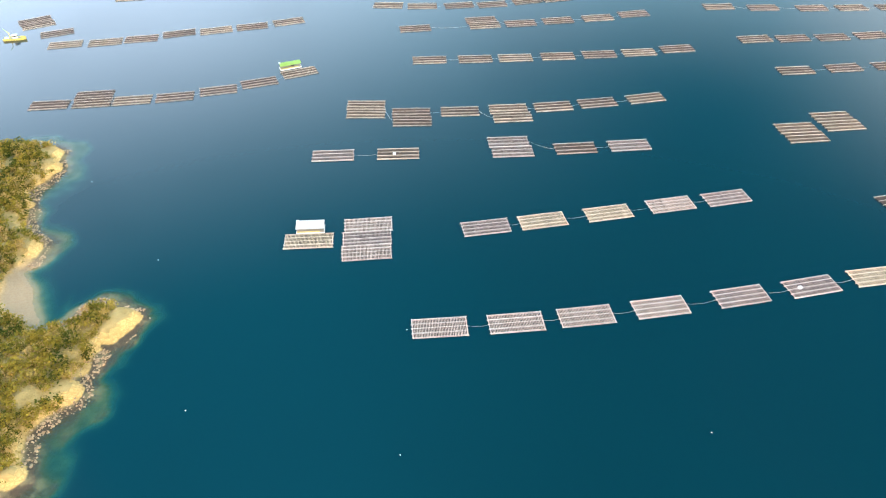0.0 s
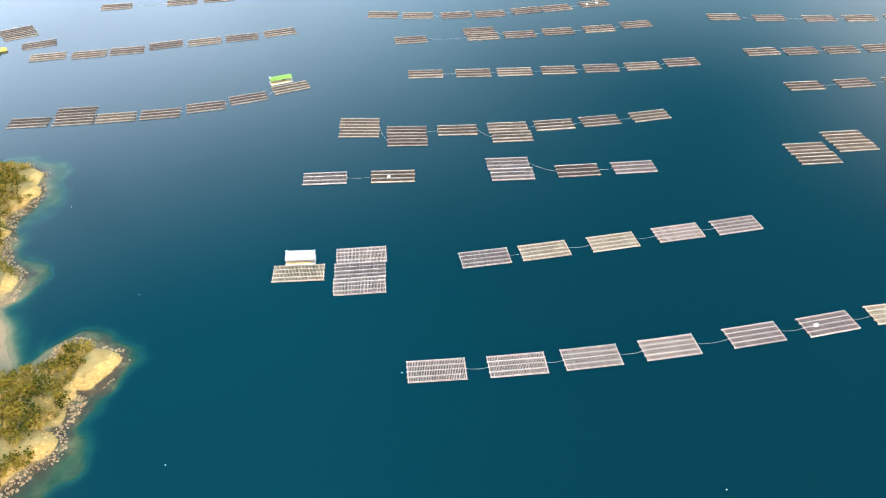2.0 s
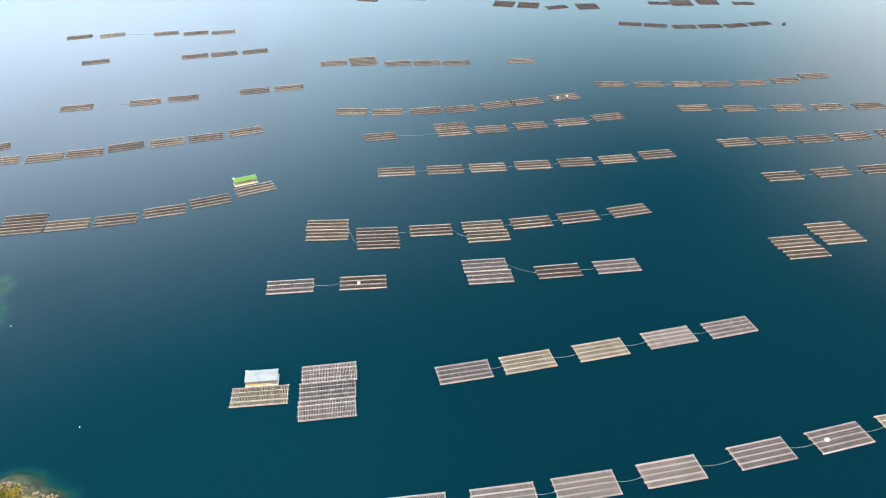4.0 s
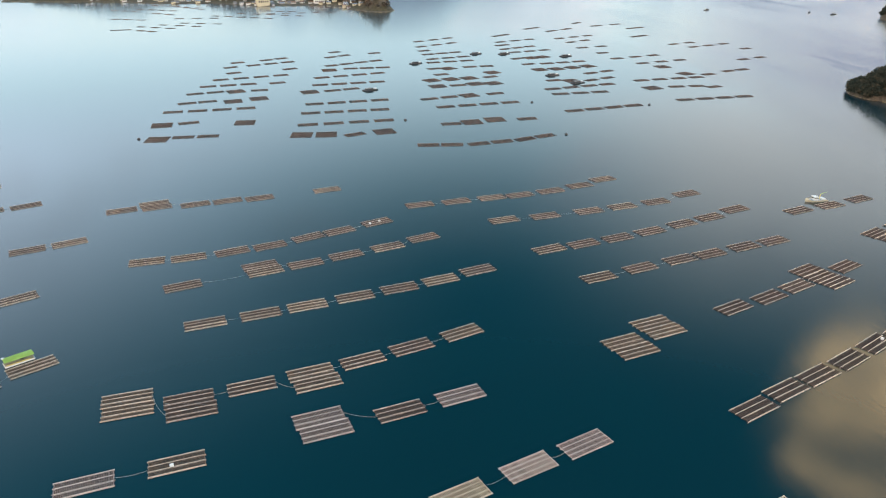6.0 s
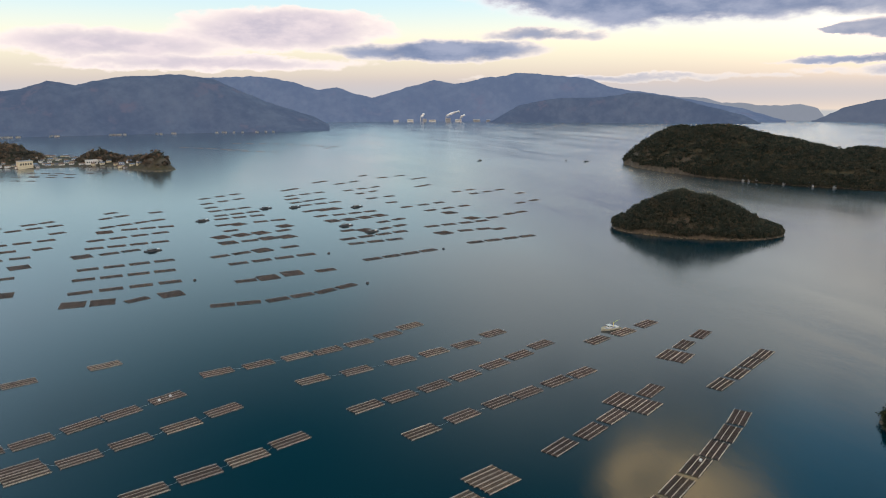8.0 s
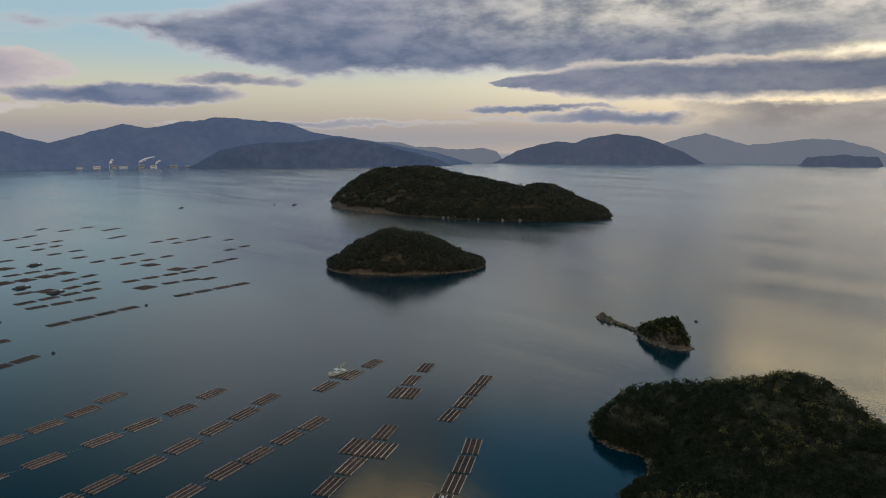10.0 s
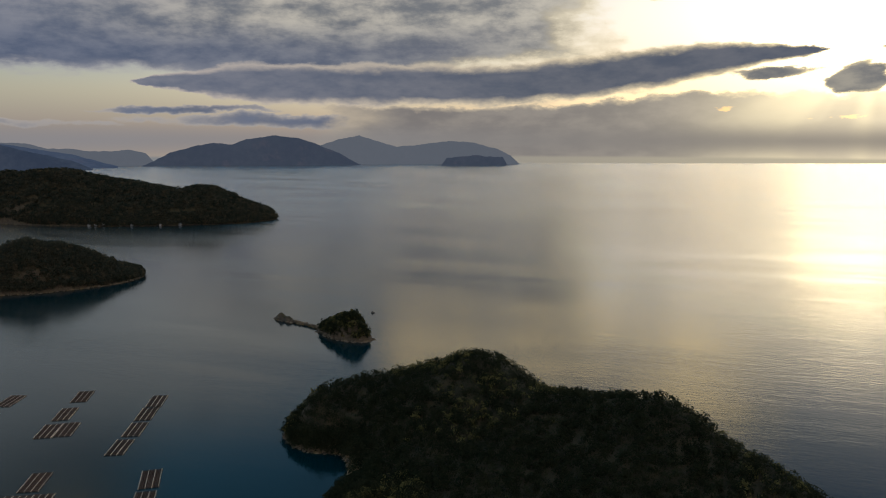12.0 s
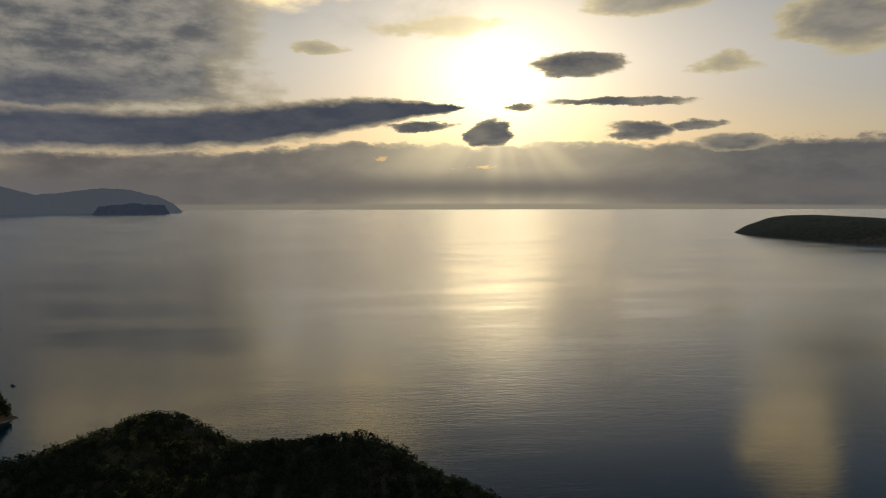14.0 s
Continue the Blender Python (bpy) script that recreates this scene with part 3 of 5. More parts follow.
# ---------------------------------------------------------------- the western shore: cliffs, cove and promontory
WEST_COAST = [(-400, 196), (-372, 207), (-345, 202), (-321, 207), (-310, 208), (-303, 207), (-297, 206), (-292, 202), (-291, 194), (-288, 186), (-290, 176), (-293, 170), (-290, 162), (-287, 154),
              (-285, 146), (-281, 141), (-275, 135), (-274, 131), (-274, 123), (-276, 121), (-279, 119), (-276, 113), (-270, 102), (-265, 94), (-259, 88), (-254, 88), (-249, 91),
              (-248, 99), (-243, 101), (-238, 99), (-234, 97), (-228, 95), (-226, 92), (-228, 87), (-233, 80), (-237, 80), (-235, 76), (-236, 70), (-238, 65), (-235, 60), (-236, 56),
              (-240, 52), (-244, 44), (-243, 40), (-240, 30), (-245, 25), (-252, 4), (-268, -24), (-300, -42), (-350, -48), (-395, -38), (-408, 20), (-402, 100), (-406, 160)]
# bare rock faces above the water: x, y, radius
BARE = [(-230, 90, 5.2), (-233, 83, 4.0), (-237, 79, 2.2), (-237, 69, 1.8), (-239, 60, 3.4), (-249, 56, 2.8), (-242, 30, 3.4), (-294, 198, 4.5), (-291, 187, 4.0), (-290, 160, 2.0), (-276, 129, 2.8), (-278, 119, 2.4)]
COVE = (-271, 104)


def west_distance(x, y):
    return polyline_distance(x + fbm(x, y, 8, 3, 5) * 1.3, y + fbm(x, y, 8, 3, 6) * 1.3, WEST_COAST)


def bare_rock(x, y):
    """How bare the rock lies: 1 on the pale faces, 0 where shrubs grow."""
    wx, wy = x + fbm(x, y, 5, 3, 61) * 1.6, y + fbm(x, y, 5, 3, 62) * 1.6
    out = np.zeros(np.shape(x))
    for bx, by, br in BARE:
        out = np.maximum(out, np.clip(1.5 - np.hypot(wx - bx, wy - by) / br, 0, 1))
    return np.clip(out * 2, 0, 1)


def west_height(x, y):
    d = west_distance(x, y)
    beach = np.exp(-(((x - COVE[0]) / 15) ** 2 + ((y - COVE[1] + 1) / 15) ** 2))
    n = fbm(x, y, 9, 4, 11)
    bare = bare_rock(x, y)
    foot = 2.4 * (1 - bare)
    cliff = np.clip((d - foot) / (2.6 + 1.2 * fbm(x, y, 12, 2, 15)), 0, 1)
    ledge = np.abs(fbm(x, y, 4.5, 3, 17))
    land = 0.3 + 0.22 * np.clip(d, 0, 2.4) + (2.8 + 0.9 * bare) * cliff ** 0.8 + 0.15 * np.clip(d - 5, 0, 60) + (n * 0.9 - ledge * 0.9 * bare) * np.clip(d / 5, 0, 1)
    land = land * (1 - 0.93 * beach) + beach * (0.35 + 0.10 * np.clip(d, 0, 40))
    sea = 0.3 + d * (0.22 - 0.10 * beach) + n * 0.35
    shelf = 0.3 - 0.45 * np.clip(-d / 2.5, 0, 1) - 0.06 * np.clip(-d - 2.5, 0, 4) - 0.24 * np.clip(-d - 6 - 9 * fbm(x, y, 17, 3, 19), 0, 60) + n * 0.3
    sea = np.where(beach > 0.25, sea, shelf)
    return np.where(d > 0, land, np.maximum(sea, -7.0))


tagged(terrain("ground_west", west_height, -425, -195, -60, 240, 1.25, LEFT_GROUND, -6.8), "sandy cliff shore with a cove and shallow rocky seabed", "shore", kind="structure")

# ---------------------------------------------------------------- the sea, one sheet to the horizon
SHORE_BOX = (-430.0, -190.0, -60.0, 250.0)


def build_sea():
    x0, x1, y0, y1 = SHORE_BOX
    nx, ny = 161, 207
    gx, gy = np.meshgrid(np.linspace(x0, x1, nx), np.linspace(y0, y1, ny))
    sh = np.exp(np.minimum(west_height(gx, gy), 0.0) / 0.65)
    edge = np.minimum.reduce([gx - x0, x1 - gx, gy - y0, y1 - gy])
    sh *= np.clip(edge / 10, 0, 1)
    verts = np.stack([gx.ravel(), gy.ravel(), np.zeros(gx.size)], 1).tolist()
    idx = np.arange(nx * ny).reshape(ny, nx)
    faces = np.stack([idx[:-1, :-1], idx[:-1, 1:], idx[1:, 1:], idx[1:, :-1]], -1).reshape(-1, 4).tolist()
    far = 9000.0
    b = len(verts)
    xs, ys = (-far, x0, x1, far), (-far, y0, y1, far)
    verts += [(x, y, 0.0) for y in ys for x in xs]
    for j in range(3):
        for i in range(3):
            if (i, j) != (1, 1):
                faces.append((b + j * 4 + i, b + j * 4 + i + 1, b + j * 4 + i + 5, b + j * 4 + i + 4))
    me = mesh_from("water", verts, faces, WATER)
    a = me.attributes.new("shallow", "FLOAT", "POINT")
    a.data.foreach_set("value", np.concatenate([sh.ravel(), np.zeros(16)]).astype(np.float32))
    return tagged(new("water", me), "calm teal sea with faint ripples reaching the horizon", "sea", kind="structure")


build_sea()

# ---------------------------------------------------------------- the eastern headland
EAST_COAST = [(187, 102), (206, 99), (228, 100), (239, 105), (241, 122), (246, 132), (259, 141), (280, 138), (304, 118), (328, 85), (318, 40),
              (294, 5), (274, -35), (247, -66), (216, -92), (182, -116), (150, -135), (118, -120), (115, -20), (132, 60), (165, 95)]
EAST_RIDGE = [(259, 139, 4), (279, 120, 19), (302, 86, 19), (286, 42, 40), (263, 19, 25), (252, -14, 26), (236, -42, 34), (219, -65, 20), (204, -92, 4)]


def east_height(x, y):
    wx, wy = x + fbm(x, y, 18, 3, 25) * 2.5, y + fbm(x, y, 18, 3, 26) * 2.5
    d = polyline_distance(wx, wy, EAST_COAST)
    crest = np.zeros(np.shape(x))
    for (ax, ay, az_), (bx, by, bz) in zip(EAST_RIDGE, EAST_RIDGE[1:]):
        ex, ey = bx - ax, by - ay
        t = np.clip(((x - ax) * ex + (y - ay) * ey) / (ex * ex + ey * ey), 0, 1)
        r = np.hypot(x - ax - t * ex, y - ay - t * ey)
        crest = np.maximum(crest, (az_ + (bz - az_) * t) * np.exp(-(r / 46) ** 1.5))
    rise = np.clip(d / 16, 0, 1) ** 0.7
    h = rise * (4.5 + crest * 0.80) + 1.5 * fbm(x, y, 22, 4, 31) * rise + 0.8 * np.clip(d / 3, 0, 1)
    beach = np.exp(-(((x - 214) / 22) ** 2 + ((y - 97) / 7) ** 2))
    h = h * (1 - 0.85 * beach) + 0.3 * beach
    return np.where(d > 0, h, d * 0.25)


tagged(terrain("ground_east", east_height, 115, 330, -195, 150, 1.6, EAST_GROUND, -1.5), "wooded headland ground with a small sand cove", "headland", kind="structure")


# ---------------------------------------------------------------- islands
def island_function(cx, cy, tx, ty, width, ridge, seed, rough=0.10):
    """Height of an island: centre, the tip it points at, half width, and its ridge as (place along -1..1, height)."""
    ax, ay = tx - cx, ty - cy
    half = math.hypot(ax, ay)
    ax, ay = ax / half, ay / half
    rs, rh = [r[0] for r in ridge], [r[1] for r in ridge]

    def height(x, y):
        wob = fbm(x, y, half * 0.35, 3, seed) * rough
        s = ((x - cx) * ax + (y - cy) * ay) / half
        d = ((y - cy) * ax - (x - cx) * ay) / width
        q = np.sqrt(s * s + d * d) * (1 + wob)
        reach = np.sqrt(np.clip(1 - s * s, 0.0004, 1))
        across = np.clip(np.abs(d) / reach, 0, 1)
        dome = np.clip(1 - across ** 1.7, 0, 1) ** 0.8
        top = np.interp(s, rs, rh)
        inside = 1 - q
        h = top * dome * (1 + 0.22 * fbm(x, y, half * 0.22, 3, seed + 4) * np.clip(across * 2.5, 0, 1)) + 1.2 * np.clip(inside * half / 4, 0, 1)
        return np.where(inside > 0, h, inside * half * 0.3)
    return height


NEAR_ISLAND = island_function(641, 515, 698, 436, 62, [(-1, 1), (-0.86, 8), (-0.68, 20), (-0.47, 31), (-0.3, 38), (-0.13, 42), (0.04, 36), (0.18, 36), (0.36, 30), (0.56, 20), (0.77, 9), (1, 1)], 41)
FAR_ISLAND = island_function(1305, 810, 1297, 470, 163, [(-1, 2), (-0.94, 24), (-0.87, 42), (-0.77, 66), (-0.67, 80), (-0.6, 84), (-0.53, 78), (-0.36, 87), (-0.22, 87), (-0.05, 75), (0.16, 62), (0.37, 51), (0.46, 45), (0.52, 57), (0.63, 56), (0.7, 43), (0.77, 30), (0.89, 20), (0.96, 9), (1, 1)], 57)
SMALL_ISLAND = island_function(457, 152, 441, 130, 13, [(-1, 2), (-0.6, 6), (0, 13), (0.35, 16), (0.6, 13), (0.85, 6), (1, 2)], 71, 0.2)
SPIT = island_function(485, 190, 470, 168, 1.7, [(-1, 0.3), (-0.3, 0.7), (0.2, 0.3), (1, 0.9)], 77, 0.5)
SPIT_ROCK = island_function(500, 212, 493, 203, 4.0, [(-1, 1.5), (-0.4, 5.0), (0.1, 1.5), (0.5, 3.5), (1, 1.0)], 79, 0.35)
tagged(terrain("ground_near_island", NEAR_ISLAND, 520, 770, 390, 640, 1.6, DARK_GROUND), "steep wooded islet ground with pale rocky shore", "island", kind="structure")
tagged(terrain("ground_far_island", FAR_ISLAND, 1090, 1520, 430, 1200, 3.2, DARK_GROUND), "long wooded island with a village at its shore", "island", kind="structure")
for nm, fn, bounds in (("ground_small_island", SMALL_ISLAND, (425, 490, 120, 185)), ("ground_spit", SPIT, (460, 510, 160, 220)), ("ground_spit_rock", SPIT_ROCK, (485, 520, 195, 235))):
    tagged(terrain(nm, fn, *bounds, 1.2, DARK_GROUND), "low rocky islet ground above the calm sea", "island", kind="structure")


# ---------------------------------------------------------------- far hills
def far_hills(name, dist, depth, outline, mat, seed, eye=155.0, rough=0.05, label=""):
    """A wooded range seen across the sea: outline as (azimuth, elevation of the crest in degrees)."""
    azs, els = [o[0] for o in outline], [o[1] for o in outline]
    n = max(30, int((azs[-1] - azs[0]) * 16))
    m = 30
    a, v = np.meshgrid(np.linspace(azs[0], azs[-1], n + 1), np.linspace(0, 1, m + 1), indexing="ij")
    r = dist + depth * v
    x, y = -110 + r * np.sin(np.radians(a)), 10 + r * np.cos(np.radians(a))
    crest = np.maximum(eye + (dist + depth * 0.6) * np.tan(np.radians(np.interp(a, azs, els))), 2.0)
    rise = np.where(v <= 0.6, np.sin(np.minimum(v / 0.6, 1.0) * np.pi / 2) ** 1.15, np.cos((v - 0.6) / 0.4 * np.pi / 2 * 0.7))
    arc = r * np.radians(a)
    spur = fbm(arc + 90 * v, v * 260, 330, 4, seed) - 0.7 * np.abs(fbm(arc, v * 120, 150, 3, seed + 7))
    z = crest * rise * (1 + 0.95 * spur * (1 - rise) + rough * fbm(x, y, 110, 4, seed + 3)) + 3.0 * fbm(x, y, 26, 2, seed + 5) * rise
    z = np.where(v > 0, np.maximum(z, 0.0), -2.0)
    idx = np.arange((n + 1) * (m + 1)).reshape(n + 1, m + 1)
    quads = np.stack([idx[:-1, :-1], idx[:-1, 1:], idx[1:, 1:], idx[1:, :-1]], -1).reshape(-1, 4)
    me = mesh_from(name, np.stack([x, y, z], -1).reshape(-1, 3).tolist(), quads.tolist(), mat, True)
    return tagged(new(name, me), label or "hazy blue wooded hills across the water", "hills", kind="structure")


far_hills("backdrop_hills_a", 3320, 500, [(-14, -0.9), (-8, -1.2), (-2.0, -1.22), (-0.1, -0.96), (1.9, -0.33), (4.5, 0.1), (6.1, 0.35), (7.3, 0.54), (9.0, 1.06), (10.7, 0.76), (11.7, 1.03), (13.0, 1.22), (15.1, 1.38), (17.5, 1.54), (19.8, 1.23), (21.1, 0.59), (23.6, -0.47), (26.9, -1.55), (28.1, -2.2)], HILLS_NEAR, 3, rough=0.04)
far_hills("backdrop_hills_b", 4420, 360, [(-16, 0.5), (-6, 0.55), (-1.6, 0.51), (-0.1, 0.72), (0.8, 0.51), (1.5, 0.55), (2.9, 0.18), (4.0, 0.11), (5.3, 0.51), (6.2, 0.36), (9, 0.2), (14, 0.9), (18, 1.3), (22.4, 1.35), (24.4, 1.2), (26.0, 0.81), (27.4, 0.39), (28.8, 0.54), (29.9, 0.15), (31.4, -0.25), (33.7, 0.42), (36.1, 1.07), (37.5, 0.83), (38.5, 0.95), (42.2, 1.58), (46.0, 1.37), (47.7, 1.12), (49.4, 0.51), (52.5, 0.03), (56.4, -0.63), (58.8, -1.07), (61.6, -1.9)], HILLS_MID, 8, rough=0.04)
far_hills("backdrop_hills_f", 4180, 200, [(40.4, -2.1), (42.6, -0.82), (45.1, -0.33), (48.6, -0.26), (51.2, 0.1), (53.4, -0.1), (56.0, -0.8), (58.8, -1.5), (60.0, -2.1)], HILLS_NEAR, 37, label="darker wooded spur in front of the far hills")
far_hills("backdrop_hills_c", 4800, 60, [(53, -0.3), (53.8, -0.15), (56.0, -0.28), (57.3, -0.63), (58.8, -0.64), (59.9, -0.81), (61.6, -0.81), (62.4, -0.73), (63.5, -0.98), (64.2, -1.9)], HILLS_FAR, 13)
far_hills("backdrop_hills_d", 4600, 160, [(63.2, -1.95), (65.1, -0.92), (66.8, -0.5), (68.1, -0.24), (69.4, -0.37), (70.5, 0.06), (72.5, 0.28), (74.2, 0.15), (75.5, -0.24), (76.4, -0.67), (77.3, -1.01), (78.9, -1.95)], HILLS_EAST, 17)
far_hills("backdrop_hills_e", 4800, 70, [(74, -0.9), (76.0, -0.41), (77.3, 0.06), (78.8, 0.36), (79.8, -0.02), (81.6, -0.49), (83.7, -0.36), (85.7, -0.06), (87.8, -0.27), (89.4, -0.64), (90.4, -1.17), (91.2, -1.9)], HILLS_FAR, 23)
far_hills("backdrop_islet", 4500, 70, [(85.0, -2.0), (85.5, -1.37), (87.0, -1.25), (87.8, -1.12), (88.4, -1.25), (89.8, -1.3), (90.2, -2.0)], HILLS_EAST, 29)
RIGHT_HEAD = island_function(1545, -1790, 1880, -1844, 195, [(-1, 45), (-0.5, 62), (0.2, 61), (0.5, 56), (0.75, 40), (0.9, 20), (1, 2)], 91)
tagged(terrain("ground_south_headland", RIGHT_HEAD, 1180, 1950, -2040, -1560, 10, DARK_GROUND), "dark wooded headland across the bay", "headland", kind="structure")

# ---------------------------------------------------------------- woods
rng = np.random.default_rng(7)
pts = scatter(rng, west_height, -400, -200, -40, 215, 27000, 0.8, lambda x, y, z: (west_distance(x, y) > 1.1 + 1.5 * fbm(x, y, 9, 2, 8)) & (x > -335) & (bare_rock(x, y) < 0.6) & (np.hypot((x + 270) * 0.8, y - 105) > 10) & (fbm(x, y, 7, 2, 18) > -0.55))
tagged(wood("coast_scrub", pts, rng.uniform(0.6, 2.3, len(pts)), SCRUB, 46, 0.17, 3, 0.85), "dense olive and brown shrubs on the sandy cliffs", "shrubs", kind="stuff")
pts = np.concatenate([scatter(rng, east_height, 120, 328, -180, 145, 15000, 0.7),
                      scatter(rng, east_height, 180, 328, 60, 145, 26000, 0.3, lambda x, y, z: (z < 7) & (np.hypot(x - 221, y - 97) > 13))])
clumps = fbm(pts[:, 0], pts[:, 1], 34, 3, 88)
tints = np.where((clumps > 0.22) & (rng.uniform(0, 1, len(pts)) < 0.3), rng.uniform(0.70, 1.0, len(pts)), rng.uniform(0.0, 0.62, len(pts)))
tagged(wood("headland_wood", pts, rng.uniform(1.2, 2.9, len(pts)), WOOD, 52, 0.15, 5, 1.05, tints), "dark dense evergreen trees with paler bamboo clumps on the headland", "trees", kind="stuff")
pts = np.concatenate([scatter(rng, NEAR_ISLAND, 540, 750, 410, 620, 6600, 0.25, lambda x, y, z: z > 0.35 + 1.8 * fbm(x, y, 16, 3, 51)),
                      scatter(rng, NEAR_ISLAND, 540, 750, 410, 620, 45000, 0.3, lambda x, y, z: z < 7)])
tagged(wood("island_wood", pts, rng.uniform(2.2, 4.2, len(pts)), WOOD_ISLE, 34, 0.23, 6, 0.9), "dark evergreen trees over the near islet", "trees", kind="stuff")
pts = np.concatenate([scatter(rng, FAR_ISLAND, 1100, 1500, 440, 1190, 12500, 0.2, lambda x, y, z: z > 0.3 + 1.8 * fbm(x, y, 40, 3, 52)),
                      scatter(rng, FAR_ISLAND, 1100, 1500, 440, 1190, 60000, 0.3, lambda x, y, z: (z < 16) & (x < 1420))])
tagged(wood("far_island_wood", pts, rng.uniform(3.2, 5.8, len(pts)), WOOD_ISLE, 20, 0.31, 9, 0.8), "dark woods over the long far island", "trees", kind="stuff")
pts = scatter(rng, SMALL_ISLAND, 428, 488, 122, 182, 1700, 2.2)
tagged(wood("islet_wood", pts, rng.uniform(1.5, 2.8, len(pts)), WOOD, 40, 0.24, 10, 0.95), "rounded clump of trees on the small rocky islet", "trees", kind="stuff")


# ---------------------------------------------------------------- oyster rafts
RAFT_W = 8.4


def raft_template(name, tone, log_tone, length, fine, sparse=1.0):
    """A bamboo raft: four or five doubled logs along it, and cross poles; each pole a part where it can be told apart."""
    root = thing(name, "", "oyster raft", pose(0, 0, -50))
    r = random.Random(tone * 7 + log_tone + int(length * 10))
    lines = 5 if fine else 4
    for k in range(lines):
        y = -RAFT_W / 2 + RAFT_W * k / (lines - 1)
        bm = bmesh.new()
        for dy, z, rad in ((0, 0.0, 0.12), (-0.06, 0.42, 0.065), (0.06, 0.42, 0.06)) if fine else ((0, 0.0, 0.14), (-0.08, 0.41, 0.085), (0.09, 0.41, 0.08)):
            rod(bm, (-length / 2 - r.uniform(0, 0.4), y + dy, z), (length / 2 + r.uniform(0, 0.4), y + dy + r.uniform(-0.08, 0.08), z), rad, rad * 0.85)
        part("beam", bm, LOGS[log_tone], root, "bleached doubled log")
    for x in (-length / 2 + 0.1, length / 2 - 0.1):
        part("end_pole", rodded((x, -RAFT_W / 2 - 0.3, 0.42), (x + r.uniform(-0.1, 0.1), RAFT_W / 2 + 0.3, 0.42), 0.10, 0.09, 5), LOGS[log_tone] if fine else BAMBOO[(3, 1, 2, 3, 4, 5, 1)[tone]], root, "weathered end pole")
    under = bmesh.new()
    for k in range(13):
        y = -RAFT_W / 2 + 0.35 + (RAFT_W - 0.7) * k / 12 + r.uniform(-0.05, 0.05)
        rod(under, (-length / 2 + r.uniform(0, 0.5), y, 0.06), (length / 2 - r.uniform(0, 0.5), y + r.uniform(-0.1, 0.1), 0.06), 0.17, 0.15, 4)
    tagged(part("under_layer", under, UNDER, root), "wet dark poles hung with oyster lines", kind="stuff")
    count = int(length / (0.50 if fine else 0.52) * sparse)
    pole = None
    joined = bmesh.new()
    for k in range(count):
        x = -length / 2 + 0.3 + (length - 0.6) * (k + r.uniform(-0.06, 0.06)) / (count - 1)
        a = (x, -RAFT_W / 2 - r.uniform(0.05, 0.35), 0.16)
        b = (x + r.uniform(-0.12, 0.12), RAFT_W / 2 + r.uniform(0.05, 0.35), 0.18)
        if fine:
            if pole is None:
                bm = rodded((0, -RAFT_W / 2 - 0.2, 0), (0, RAFT_W / 2 + 0.2, 0), 0.112, 0.10, 5)
                first = part("cross_pole", bm, BAMBOO[tone], root, "", pose(x, 0, 0.30))
                pole = first.data
            else:
                o = new("cross_pole", pole)
                o.parent = root
                o.matrix_basis = pose(x, r.uniform(-0.15, 0.15), 0.30, 0, 0, r.uniform(-0.8, 0.8) + (180 if k % 2 else 0))
        else:
            rod(joined, a, b, 0.09, 0.075, 4)
    if fine:
        joined.free()
    else:
        tagged(part("pole_grid", joined, BAMBOO[(3, 1, 2, 3, 4, 5, 1)[tone]], root), "close grid of bamboo cross poles", kind="stuff")
    return root


TEMPLATES = {}
LABELS = ("pale weathered bamboo oyster raft moored on the calm sea", "tan bamboo oyster raft with bleached logs on the sea",
          "brown weathered bamboo oyster raft moored in its row", "greyish mauve bamboo oyster raft with pale logs", "dark wet bamboo oyster raft with pale log lines", "umber bamboo oyster raft with bleached log lines", "straw-coloured bamboo oyster raft with pale logs on the sea")


def raft(x, y, heading, tone, fine=False, length=18.3, group="rafts"):
    """A raft by its front left corner and heading."""
    # far rows get darker grey logs; elsewhere the logs are paler or more worn from raft to raft
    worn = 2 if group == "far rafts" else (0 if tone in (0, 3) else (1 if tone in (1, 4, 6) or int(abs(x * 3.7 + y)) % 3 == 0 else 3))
    key = (tone, fine, round(length), worn)
    centre = Vector((x, y, 0)) + Matrix.Rotation(radians(heading), 3, "Z") @ Vector((length / 2, RAFT_W / 2, 0))
    m = pose(centre.x, centre.y, 0.0, 0, 0, heading)
    if key not in TEMPLATES:
        TEMPLATES[key] = raft_template("oyster_raft", tone, worn, length, fine, 1.0)
        ob = TEMPLATES[key]
        ob.matrix_basis = m
    else:
        ob = copy_thing(TEMPLATES[key], m)
    tagged(ob, LABELS[tone], "oyster raft", group)
    return ob


def rope(x0, y0, x1, y1, group="mooring ropes"):
    """A slack line that lies on the water between two rafts."""
    cu = bpy.data.curves.new("mooring_rope", "CURVE")
    cu.dimensions, cu.bevel_depth, cu.bevel_resolution = "3D", 0.055, 0
    sp = cu.splines.new("POLY")
    sp.points.add(8)
    dx, dy = x1 - x0, y1 - y0
    for k in range(9):
        t = k / 8
        bow = math.sin(t * math.pi) * 0.05
        sp.points[k].co = (x0 + dx * t + dy * bow, y0 + dy * t - dx * bow, 0.05 + 0.25 * (2 * t - 1) ** 4, 1)
    cu.materials.append(ROPE)
    return tagged(new("mooring_rope", cu), "thin pale mooring rope between two rafts", "rope", group)


